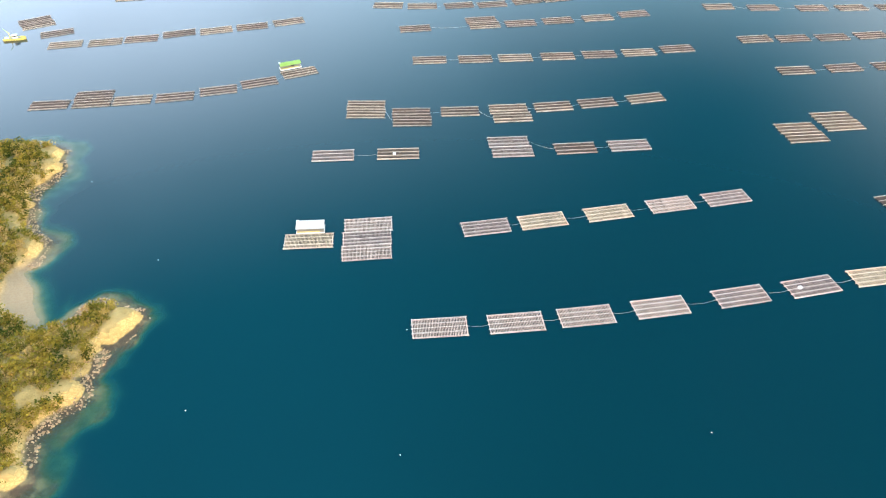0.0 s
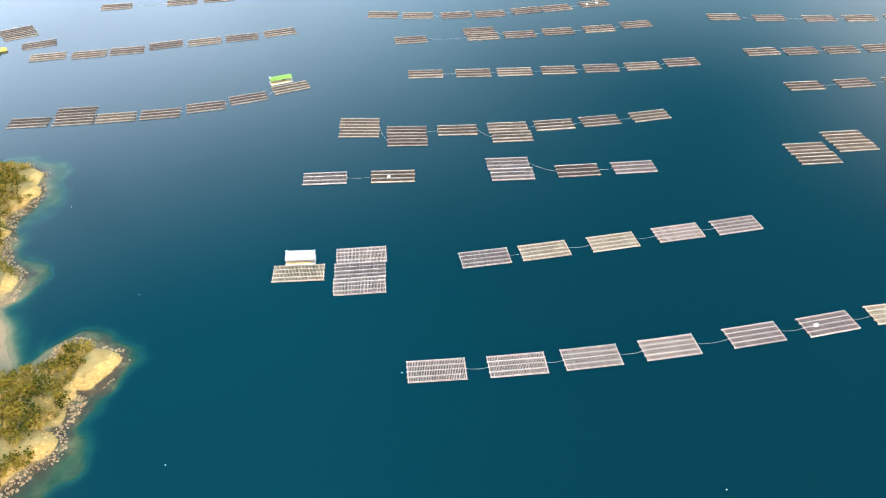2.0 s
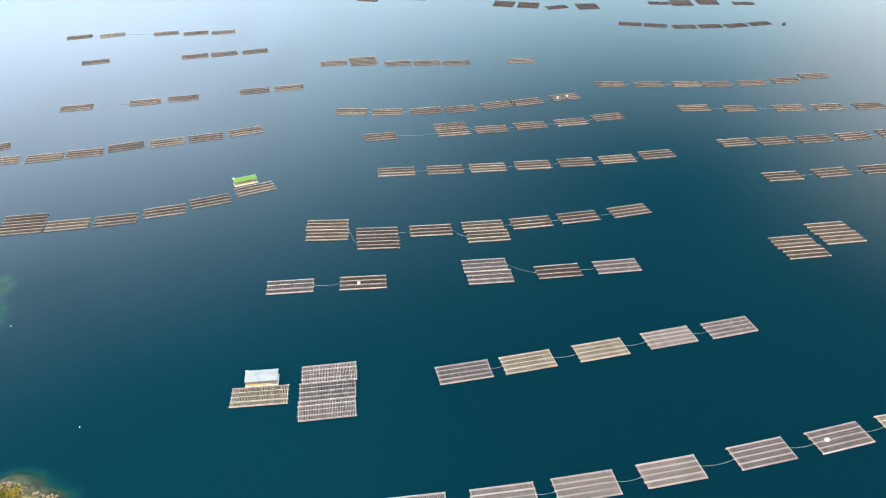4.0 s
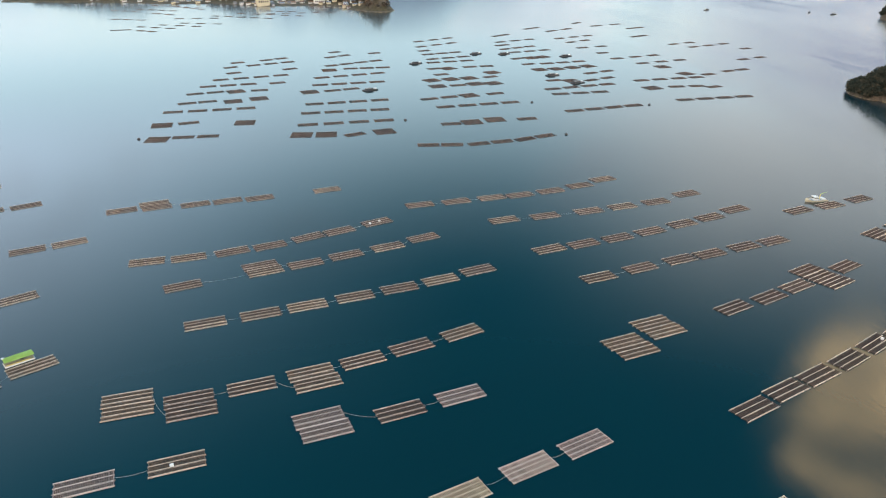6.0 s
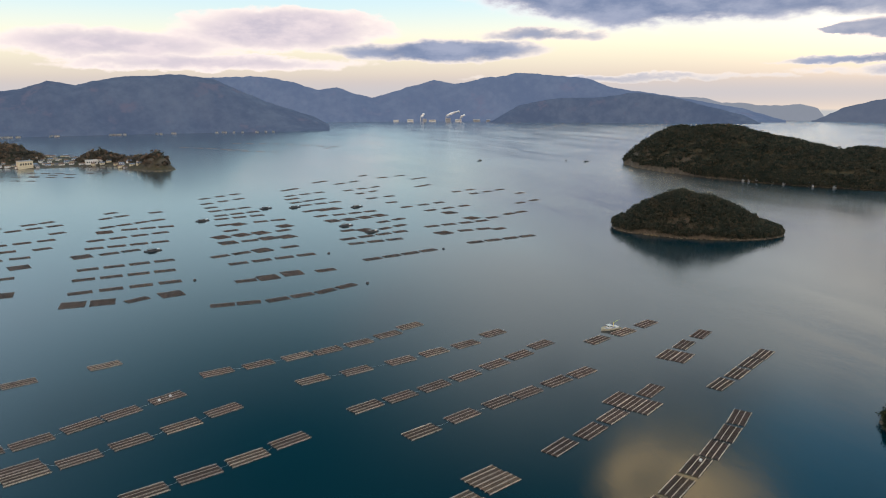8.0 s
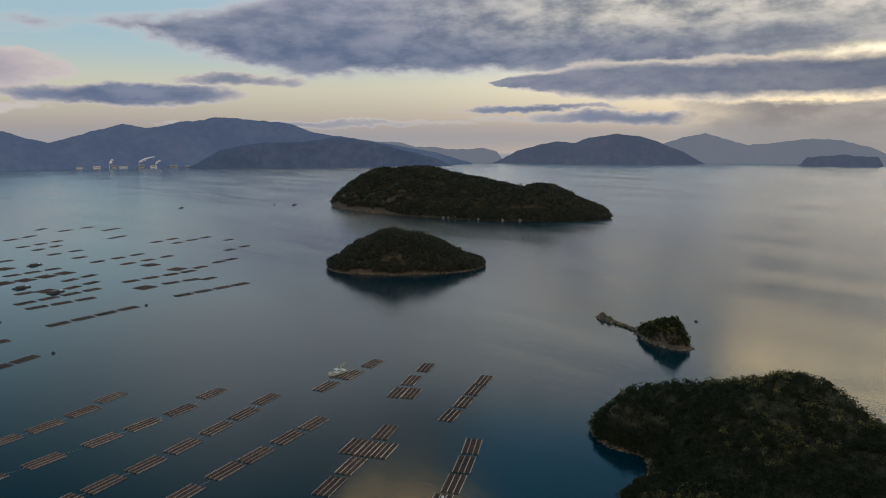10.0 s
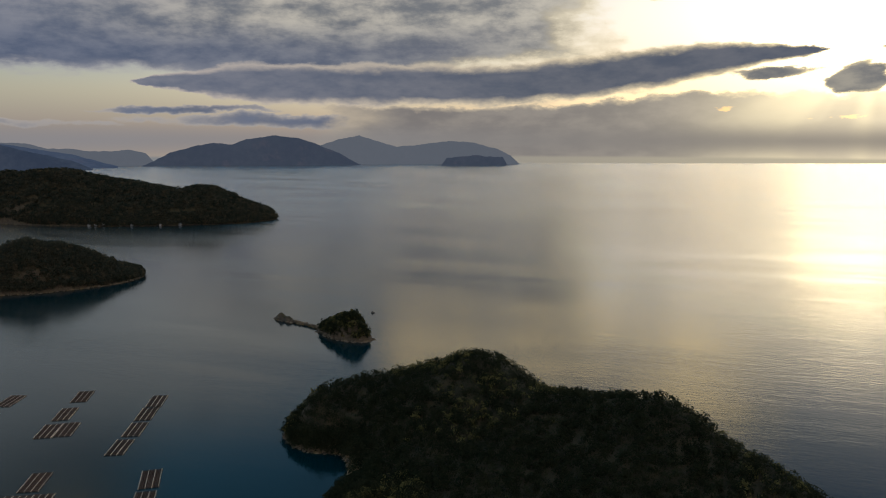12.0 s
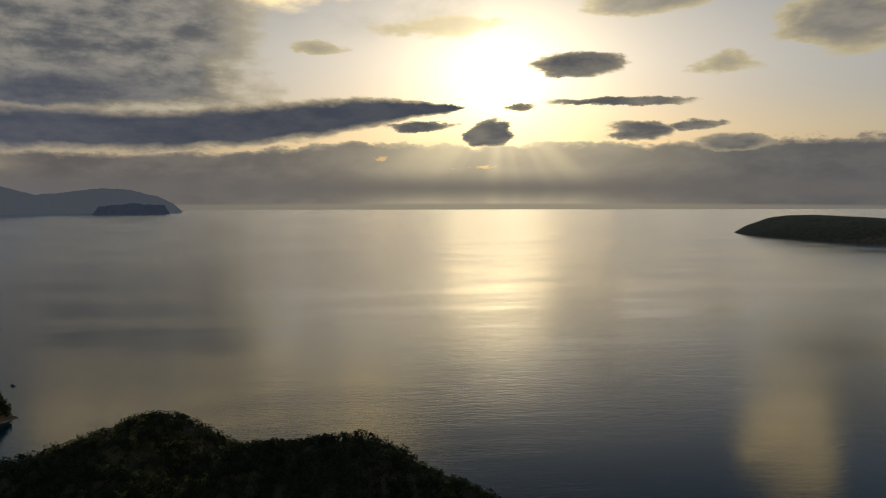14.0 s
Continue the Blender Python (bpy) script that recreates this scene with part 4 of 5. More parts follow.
def raft_row(group, fine, rows, length=18.3, roped=True):
    """Rafts of one row: x, y of the front left corner, heading, tone."""
    last = None
    for x, y, h, tone in rows:
        raft(x, y, h, tone, fine, length, group)
        c, s = math.cos(radians(h)), math.sin(radians(h))
        mx, my = x - s * RAFT_W / 2, y + c * RAFT_W / 2
        if last and roped and math.hypot(mx - last[0], my - last[1]) < 25:
            rope(last[0], last[1], mx, my)
        last = (mx + c * length, my + s * length)


raft_row("rafts of row a", True, [(-135.9, 79.7, 2.8, 0), (-110.3, 80.8, 4.3, 0), (-86.3, 82.8, 6.0, 0), (-60.1, 85.8, 7.8, 0), (-30.7, 90.0, 9.5, 3), (-4.1, 93.9, 10.7, 3), (20.8, 98.8, 7.5, 6)])
raft_row("rafts of row b", True, [(-115.9, 133.1, 7.9, 3), (-93.2, 136.3, 9.2, 6), (-66.4, 140.4, 9.6, 6), (-40.1, 145.1, 9.6, 0), (-16.0, 148.8, 10.3, 3)])
raft_row("rafts of hut", True, [(-184.4, 128.1, 1.6, 6), (-161.9, 120.1, 4.0, 0), (-162.1, 128.5, 4.0, 3), (-162.0, 137.0, 4.0, 0)], roped=False)
raft_row("rafts of row c", False, [(-180.2, 189.5, 1.7, 3), (-151.4, 190.1, 0.4, 1), (-100.1, 189.7, 1.6, 3), (-101.2, 198.2, 1.6, 3), (-71.5, 191.2, 3.2, 2), (-46.6, 192.7, 3.6, 3)])
raft_row("rafts of row d", False, [(-167.8, 228.5, -2.3, 1), (-168.2, 237.0, -2.3, 1), (-145.2, 219.6, -0.8, 2), (-145.8, 228.1, -0.8, 2), (-121.8, 228.2, 0.8, 2), (-96.7, 221.1, 2.3, 1), (-97.9, 229.5, 2.3, 1), (-75.4, 230.6, 5.4, 2), (-52.7, 233.3, 7.3, 2), (-27.4, 236.7, 10.4, 1)])
raft_row("rafts of pair", False, [(36.4, 196.6, 3.6, 1), (35.1, 205.0, 3.6, 1), (57.9, 206.5, 3.9, 1), (56.5, 214.9, 3.9, 1)], roped=False)
raft_row("rafts of row g", False, [(-325.4, 242.7, 4.5, 2), (-304.6, 244.1, 5.7, 5), (-306.3, 252.4, 5.7, 5), (-285.3, 245.9, 6.4, 1), (-264.5, 248.3, 8.5, 5), (-243.5, 254.1, 12.6, 5), (-223.4, 261.4, 18.3, 2), (-203.1, 271.9, 22.1, 1)])
raft_row("rafts of row h", False, [(-343.8, 316.1, 11.6, 1), (-321.9, 318.8, 9.7, 1), (-302.5, 323.0, 8.3, 5), (-281.6, 329.0, 15.4, 5), (-260.7, 332.8, 14.2, 1), (-240.5, 338.1, 12.3, 2), (-218.7, 343.8, 18.3, 2)])
raft_row("rafts of row hh", False, [(-368.9, 344.3, 29.4, 5), (-373.7, 351.2, 29.4, 5), (-353.7, 331.8, 22.4, 2)])
raft_row("rafts of row i", False, [(-328.6, 390.4, 8.8, 2), (-288.8, 396.1, 11.1, 2), (-266.4, 400.8, 9.9, 5), (-223.2, 410.5, 8.7, 5), (-201.2, 413.6, 12.6, 2)])
raft_row("rafts of row j", False, [(-343.6, 477.6, 16.8, 5), (-275.8, 485.0, 14.1, 5), (-255.2, 488.7, 15.1, 2), (-233.4, 492.7, 14.4, 2)])
raft_row("rafts of row k", False, [(-375.3, 540.7, 16.6, 5), (-350.4, 543.0, 19.8, 5), (-310.1, 545.3, 12.6, 2), (-286.8, 544.1, 12.6, 2), (-265.5, 544.8, 11.6, 2)])
raft_row("rafts of row l", False, [(-175.1, 461.9, 3.7, 5), (-153.6, 460.4, 4.6, 2), (-155.1, 468.7, 4.6, 2), (-129.7, 457.7, 3.3, 5), (-109.2, 457.1, 3.2, 5), (-88.3, 455.2, 3.2, 5), (-42.1, 455.9, 2.8, 5)])
raft_row("rafts of row e", False, [(-135.5, 287.7, 1.2, 5), (-110.3, 287.9, 1.2, 5), (-88.0, 288.4, 1.4, 1), (-64.3, 289.5, 1.4, 2), (-40.9, 290.8, 1.6, 5), (-18.0, 292.1, 4.0, 1), (4.7, 295.9, 5.5, 5)])
raft_row("rafts of row f", False, [(-142.9, 331.5, 6.4, 2), (-101.1, 334.7, 5.8, 5), (-102.8, 343.0, 5.8, 5), (-79.3, 336.8, 5.1, 2), (-55.9, 340.0, 6.5, 2), (-31.0, 343.0, 6.8, 5), (-7.4, 348.3, 8.3, 5)])
raft_row("rafts of row m", False, [(-160.7, 371.8, -4.1, 2), (-138.8, 368.9, -0.5, 5), (-114.7, 367.7, 7.1, 5), (-93.5, 368.5, 8.0, 5), (-70.1, 372.6, 12.7, 2), (-50.7, 376.0, 11.6, 2), (-25.7, 382.1, 11.1, 5)])
raft_row("rafts of row o", False, [(8.0, 404.5, -2.8, 2), (33.2, 401.6, -0.1, 5), (58.3, 400.1, 0.2, 5), (78.4, 398.0, 0.5, 5), (102.0, 398.2, 0.9, 5), (126.6, 401.1, 2.1, 2), (149.5, 407.6, 3.0, 5)])
raft_row("rafts of row q", False, [(48.2, 359.1, -0.4, 2), (75.5, 356.2, -0.7, 5), (105.9, 354.1, 0.1, 5), (130.8, 353.5, 0.9, 5), (156.5, 353.4, 0.3, 5), (185.7, 359.2, 3.8, 5)])
raft_row("rafts of row r", False, [(53.3, 307.5, 4.6, 5), (75.3, 307.6, 3.8, 2), (98.6, 308.2, 3.9, 5), (122.5, 309.8, 5.2, 2), (148.0, 313.1, 5.3, 5), (171.1, 316.2, 5.8, 2), (195.7, 322.2, 6.1, 5)])
raft_row("rafts of row s", False, [(59.7, 265.8, 3.1, 2), (86.9, 267.6, 5.0, 5), (113.2, 269.4, 4.0, 5), (133.5, 269.9, 3.5, 5), (158.2, 271.3, 4.0, 2), (180.2, 271.8, 5.0, 5)])
raft_row("rafts of row n", False, [(232.1, 305.7, 6.5, 5), (258.6, 306.3, 4.0, 2), (286.3, 308.4, 5.9, 5)])
raft_row("rafts of grp l", False, [(298.2, 269.7, 15.3, 2), (270.4, 263.5, 14.9, 5), (249.5, 249.7, 15.0, 5), (246.5, 258.3, 14.3, 5)], roped=False)
raft_row("rafts of grp y", False, [(294.1, 222.8, 12.7, 4), (273.9, 219.1, 12.1, 4), (252.2, 214.7, 11.4, 4), (229.6, 211.3, 10.3, 4)])
raft_row("rafts of grp k", False, [(190.8, 228.8, 14.1, 2), (171.2, 215.9, 12.8, 5), (169.0, 223.9, 12.8, 2), (167.2, 232.5, 12.4, 2), (148.3, 219.8, 11.5, 5), (126.5, 215.2, 11.5, 2), (102.7, 212.6, 11.0, 2)], roped=False)
raft_row("rafts of grp x", False, [(198.9, 178.8, 20.5, 4), (178.1, 172.2, 18.4, 4), (158.2, 166.8, 17.4, 4), (137.9, 163.0, 16.0, 4), (116.1, 157.5, 14.4, 4), (94.6, 153.3, 12.2, 4), (74.5, 149.6, 11.5, 4), (54.3, 144.2, 11.5, 4)])



distant = []


def far_row(x0, y0, x1, y1, n):
    """A far row of n rafts end to end between two places; n = -1: one raft lashed to another behind it."""
    h = math.degrees(math.atan2(y1 - y0, x1 - x0))
    ux, uy = math.cos(radians(h)), math.sin(radians(h))
    pitch = math.hypot(x1 - x0, y1 - y0) / abs(n)
    size = 18.3 if pitch < 40 else (26.0 if pitch < 55 else 40.0)
    for k in range(abs(n)):
        tone = (5, 4, 5, 5, 2, 4, 5)[(int(abs(x0) + abs(y0)) + k * 3) % 7]
        x, y = x0 + ux * pitch * k, y0 + uy * pitch * k
        for side in (0.0, 8.9)[:1 + (n < 0)]:
            if math.hypot(x + 120, y) < 845:
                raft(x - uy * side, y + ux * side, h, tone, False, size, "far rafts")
            else:
                distant.append((x - uy * side, y + ux * side, h, size))


for far_rows in (
        [(-130, 645, -89, 637, 2), (-135, 751, -41, 740, 4), (-119, 787, -77, 790, 2), (-108, 835, -64, 839, 2), (-39, 832, -19, 830, 1), (-92, 875, -23, 873, 3), (-12, 867, 8, 870, 1), (-74, 913, 24, 919, 4), (-53, 954, -32, 959, 1), (19, 958, 41, 964, 1), (-52, 998, -31, 1005, 1), (-22, 1005, 49, 1020, 3), (-40, 1035, -21, 1039, 1), (1, 1042, 44, 1056, 2), (-122, 696, -103, 697, 1), (-153, 641, -135, 636, -1)],
        [(-147, 692, -127, 690, -1), (-74, 676, -55, 672, -1), (-73, 776, -54, 776, -1), (-45, 780, -25, 781, -1), (-63, 828, -45, 831, -1)],
        [(15, 596, 36, 601, 1), (-19, 650, 76, 638, 4), (-7, 697, 84, 684, 4), (5, 737, 97, 729, 4), (39, 798, 83, 802, 2), (32, 838, 122, 830, 4), (44, 882, 141, 889, 4), (92, 935, 155, 924, 3), (76, 964, 164, 987, 4), (92, 1034, 134, 1051, 2), (107, 1079, 128, 1086, 1), (158, 1050, 184, 1053, 1), (-33, 612, -14, 606, -1), (-12, 605, 7, 600, -1), (41, 594, 61, 594, -1), (13, 795, 36, 796, -1)],
        [(63, 928, 84, 926, -1)],
        [(62, 544, 100, 532, 2), (104, 530, 147, 529, 2), (148, 528, 191, 535, 2), (107, 605, 127, 602, 1), (182, 597, 203, 595, 1), (128, 674, 222, 668, 4), (126, 715, 173, 719, 2), (203, 716, 226, 717, 1), (182, 776, 204, 775, 1), (240, 810, 264, 814, 1), (189, 848, 210, 850, 1), (195, 891, 217, 893, 1), (243, 889, 289, 884, 2), (210, 939, 283, 936, 3), (220, 966, 292, 973, 3), (228, 1009, 295, 1016, 3)],
        [(235, 1044, 269, 1051, 1), (245, 1085, 333, 1116, 3), (261, 1142, 348, 1173, 3), (127, 599, 149, 597, -1), (151, 601, 174, 598, -1), (173, 712, 199, 715, -1), (158, 774, 179, 774, -1), (205, 771, 229, 773, -1), (227, 766, 254, 771, -1), (166, 809, 192, 815, -1), (190, 808, 216, 814, -1), (213, 807, 243, 813, -1), (255, 833, 281, 837, -1), (215, 880, 243, 889, -1)],
        [(242, 610, 333, 609, 4), (269, 689, 338, 680, 3), (275, 716, 371, 718, 4), (301, 762, 324, 762, 1), (345, 745, 397, 757, 2), (369, 787, 422, 797, 2), (326, 878, 350, 881, 1), (351, 875, 424, 873, 3), (355, 981, 430, 986, 3), (356, 1014, 427, 1031, 3), (365, 1052, 410, 1064, 1), (381, 1088, 468, 1104, 3), (407, 1156, 461, 1180, 1), (501, 1226, 563, 1253, 1), (523, 1182, 599, 1210, 2), (491, 1091, 582, 1110, 3)],
        [(487, 1043, 551, 1064, 2), (471, 984, 540, 989, 2), (471, 928, 495, 928, 1), (636, 1221, 730, 1236, 2), (628, 1272, 671, 1295, 1), (320, 747, 347, 749, -1), (320, 830, 344, 831, -1), (344, 826, 372, 831, -1), (369, 827, 396, 833, -1), (393, 829, 421, 835, -1), (333, 925, 363, 932, 1), (354, 920, 377, 924, -1), (375, 920, 401, 929, -1)],
        [(377, 614, 470, 602, 4), (413, 678, 461, 667, 2), (453, 659, 487, 661, 1), (398, 724, 447, 720, 2), (448, 719, 496, 715, 2), (500, 727, 533, 729, 1), (539, 736, 587, 741, 2), (473, 828, 567, 834, 3), (463, 875, 559, 884, 3), (625, 964, 692, 974, 2), (634, 927, 731, 943, 3), (619, 1061, 682, 1080, 1), (679, 1163, 734, 1176, 1), (696, 884, 727, 889, 1), (622, 803, 691, 815, 2), (383, 674, 410, 675, -1)],
        [(479, 791, 513, 788, -1), (478, 735, 511, 741, -1)],
        [(-226, 1908, -160, 1836, 3), (-169, 1911, -77, 1823, 4), (-136, 1796, -86, 1729, 2), (-137, 2008, -17, 1869, 5), (-99, 1970, -20, 1826, 5), (-94, 1661, 9, 1632, 3), (-87, 1574, 1, 1515, 3), (-128, 1557, -38, 1486, 3), (-219, 1703, -144, 1650, 3), (-167, 1540, -91, 1473, 3), (-211, 1495, -176, 1493, 2), (-167, 1475, -132, 1442, 2), (-18, 1690, 105, 1578, 5), (40, 1722, 177, 1599, 5), (103, 1756, 173, 1702, 3), (99, 1688, 264, 1664, 5), (222, 1843, 264, 1762, 3)],
        [(605, 2346, 727, 2074, 5), (669, 2109, 778, 1943, 4), (806, 2417, 931, 2273, 4), (919, 2247, 1010, 2011, 4), (936, 2000, 1034, 2053, 1)],
):
    for values in far_rows:
        far_row(*values)


def distant_rafts():
    """The rafts far out, too small to pick apart, in one mesh: logs along and poles across."""
    bm = bmesh.new()
    for x, y, h, size in distant:
        turn = pose(x, y, 0, 0, 0, h)
        for k in range(5):
            v = RAFT_W * k / 4
            rod(bm, turn @ Vector((0, v, 0.2)), turn @ Vector((size, v, 0.2)), 0.22, 0.22, 4)
        for k in range(int(size / 1.1)):
            u = 0.4 + k * 1.1
            rod(bm, turn @ Vector((u, 0, 0.28)), turn @ Vector((u, RAFT_W, 0.28)), 0.16, 0.16, 3)
    return tagged(part("distant_rafts", bm, BAMBOO[5]), "dark rows of far oyster rafts on pale water", "oyster rafts", kind="stuff")


distant_rafts()


# ---------------------------------------------------------------- boulders along the shores
def boulders(name, points, size, mat, label, seed):
    """Broken rocks of uneven shape, half sunk in the shore, in one mesh."""
    g = np.random.default_rng(seed)
    corners = np.array([(x, y, z) for z in (-1, 1) for y in (-1, 1) for x in (-1, 1)], float)
    faces = np.array([(0, 2, 3, 1), (4, 5, 7, 6), (0, 1, 5, 4), (2, 6, 7, 3), (0, 4, 6, 2), (1, 3, 7, 5)])
    n = len(points)
    c = corners[None] * g.uniform(0.55, 1.1, (n, 8, 1)) * g.uniform(0.5, 1.0, (n, 1, 3))
    a = g.uniform(0, 6.28, n)
    ca, sa = np.cos(a)[:, None], np.sin(a)[:, None]
    s = (size * g.uniform(0.4, 1.6, n) ** 1.5)[:, None]
    v = np.stack([points[:, 0, None] + (c[..., 0] * ca - c[..., 1] * sa) * s, points[:, 1, None] + (c[..., 0] * sa + c[..., 1] * ca) * s,
                  points[:, 2, None] + c[..., 2] * s * 0.6], -1)
    q = faces[None] + 8 * np.arange(n)[:, None, None]
    return tagged(new(name, fast_mesh(name, v.reshape(-1, 3), q.reshape(-1, 4), mat)), label, "rocks", kind="stuff")


# sandy boulders, orange added to their colour for the warm low sun
SHORE_ROCK = surface("shore_rock", (0.24, 0.14, 0.07), (0.62, 0.42, 0.24), 0.35, 0.9, 0.5, 0.2)
DARK_ROCK = surface("wet_shore_rock", (0.05, 0.04, 0.03), (0.26, 0.21, 0.15), 0.2, 0.8, 0.5, 0.2)
rng = np.random.default_rng(21)
rx, ry = rng.uniform(-350, -215, 60000), rng.uniform(-40, 215, 60000)
rd = west_distance(rx, ry)
near_cove = np.hypot(rx - COVE[0] - 3, ry - COVE[1] + 2) < 17
ok = (rd > -2.4) & (rd < 1.8 + 1.6 * fbm(rx, ry, 18, 2, 4)) & ~near_cove & (bare_rock(rx, ry) < 0.8) & (fbm(rx, ry, 26, 2, 14) > -0.3)
boulders("shore_boulders", np.stack([rx, ry, west_height(rx, ry)], 1)[ok][:5200], 0.30, SHORE_ROCK, "tumbled sandy boulders along the waterline of the cliffs", 5)
rx, ry = rng.uniform(530, 760, 60000), rng.uniform(400, 630, 60000)
rz = NEAR_ISLAND(rx, ry)
ok = (rz > -0.6) & (rz < 1.6)
boulders("islet_boulders", np.stack([rx, ry, rz], 1)[ok][:1400], 0.8, DARK_ROCK, "pale rocks round the foot of the wooded islet", 6)
rx, ry = rng.uniform(225, 335, 30000), rng.uniform(90, 150, 30000)
rz = east_height(rx, ry)
ok = (rz > -0.5) & (rz < 1.2)
boulders("headland_boulders", np.stack([rx, ry, rz], 1)[ok][:500], 0.55, DARK_ROCK, "dark wet rocks at the tip of the headland", 7)
rx, ry = rng.uniform(430, 520, 40000), rng.uniform(120, 235, 40000)
rz = np.maximum.reduce([SMALL_ISLAND(rx, ry), SPIT(rx, ry), SPIT_ROCK(rx, ry)])
ok = (rz > -0.4) & (rz < 2.2)
boulders("spit_boulders", np.stack([rx, ry, rz], 1)[ok][:600], 0.7, DARK_ROCK, "broken rocks of a low spit and its islet", 8)

# ---------------------------------------------------------------- boats and barges
PAINT_WHITE = surface("white_boat_paint", (0.62, 0.62, 0.60), (0.82, 0.82, 0.80), 0.5, 0.45, 0.1, 0.01)
PAINT_GREEN = surface("lime_roof_sheet", (0.34, 0.55, 0.10), (0.48, 0.70, 0.18), 0.4, 0.55, 0.1, 0.01)
PAINT_YELLOW = surface("yellow_hull_paint", (0.62, 0.47, 0.10), (0.80, 0.66, 0.20), 0.5, 0.5, 0.1, 0.01)
PAINT_BLUE = surface("blue_grey_deck_paint", (0.20, 0.28, 0.36), (0.34, 0.42, 0.48), 0.5, 0.6, 0.1, 0.01)
STEEL = surface("dull_steel", (0.20, 0.20, 0.20), (0.38, 0.37, 0.35), 1.0, 0.5, 0.2, 0.01, 0.0, 0.6)
PAINT_CREAM = surface("chalky_cream_paint", (0.46, 0.42, 0.30), (0.66, 0.61, 0.47), 0.5, 0.5, 0.1, 0.01)
DARK_STUFF = surface("dark_gear", (0.03, 0.03, 0.035), (0.08, 0.08, 0.085), 1.0, 0.8)
DECK = surface("worn_deck_planks", (0.22, 0.17, 0.12), (0.40, 0.33, 0.25), 0.6, 0.8)
GLASS = surface("dark_window_glass", (0.02, 0.025, 0.03), (0.04, 0.05, 0.06), 1.0, 0.1, 0.0)


def hull_mesh(length, beam, depth, bow=0.28, rake=0.6):
    """An open boat hull: tapered bow, square stern, with a gunwale step."""
    bm = bmesh.new()
    rows = []
    for k in range(9):
        t = k / 8
        wdt = beam / 2 * (1 - max(0.0, (t - (1 - bow)) / bow) ** 2 * 0.96)
        x = -length / 2 + length * t
        lift = 0.35 * depth * max(0.0, (t - 0.55) / 0.45) ** 2
        rows.append([bm.verts.new(p) for p in ((x - rake * t * 0.3, -wdt * 0.75, -0.35), (x, -wdt, depth + lift), (x, -wdt + 0.18, depth + lift), (x, -wdt + 0.2, depth * 0.55 + lift),
                                               (x, wdt - 0.2, depth * 0.55 + lift), (x, wdt - 0.18, depth + lift), (x, wdt, depth + lift), (x - rake * t * 0.3, wdt * 0.75, -0.35))])
    for a, b in zip(rows, rows[1:]):
        for i in range(8):
            bm.faces.new((a[i], b[i], b[(i + 1) % 8], a[(i + 1) % 8]))
    bm.faces.new(rows[0])
    bm.faces.new(rows[-1][::-1])
    bmesh.ops.recalc_face_normals(bm, faces=bm.faces[:])
    return bm


def roofed_barge(x, y, heading, length, width, roof_mat, label, roof_label):
    """A flat working barge with posts and a slightly pitched sheet roof."""
    b = thing("work_barge", label, "barge", pose(x, y, 0, 0, 0, heading))
    part("pontoon", boxed(-length / 2, length / 2, -width / 2, width / 2, -0.4, 0.55, bevel=0.08), PAINT_WHITE, b)
    part("deck", boxed(-length / 2 + 0.2, length / 2 - 0.2, -width / 2 + 0.2, width / 2 - 0.2, 0.555, 0.62), DECK, b, "worn plank deck")
    for px in (-1, -0.33, 0.33, 1):
        for py in (-1, 1):
            part("post", rodded((px * (length / 2 - 0.4), py * (width / 2 - 0.35), 0.6), (px * (length / 2 - 0.4), py * (width / 2 - 0.35), 2.55), 0.06), STEEL, b, "steel post")
    bm = bmesh.new()
    ribs = []
    for k in range(25):
        xk, z = -length / 2 + length * k / 24, 2.6 + (0.035 if k % 2 else 0.0)
        ribs.append([bm.verts.new(p) for p in ((xk, -width / 2 - 0.2, z - 0.12), (xk, 0, z + 0.28), (xk, width / 2 + 0.2, z - 0.05))])
    for r0, r1 in zip(ribs, ribs[1:]):
        for k in (0, 1):
            bm.faces.new((r0[k], r1[k], r1[k + 1], r0[k + 1]))
    bmesh.ops.solidify(bm, geom=bm.faces[:], thickness=0.06)
    part("roof", bm, roof_mat, b, roof_label)
    part("side_screen", boxed(-length / 2 + 0.4, length / 2 - 1.8, -width / 2 + 0.32, -width / 2 + 0.38, 0.62, 0.95), PAINT_YELLOW, b, "low yellowish side board")
    part("gear_box", boxed(length * 0.05, length * 0.2, width * 0.05, width * 0.32, 0.62, 1.5, bevel=0.05), DARK_STUFF, b, "dark box of gear")
    part("tank", boxed(-length / 2 - 0.1, -length / 2 + 0.9, width / 2 - 1.1, width / 2 - 0.1, 2.72, 3.2, bevel=0.1), PAINT_WHITE, b, "small white tank on the roof corner")
    return b


roofed_barge(-175.4, 139.9, 1.6, 10.8, 5.2, PAINT_WHITE, "white roofed work barge lashed behind a bamboo raft", "chalky white sheet roof")
roofed_barge(-202.0, 286.2, 22.0, 11.5, 4.4, PAINT_GREEN, "lime green roofed work barge beside a bamboo raft", "lime green sheet roof")


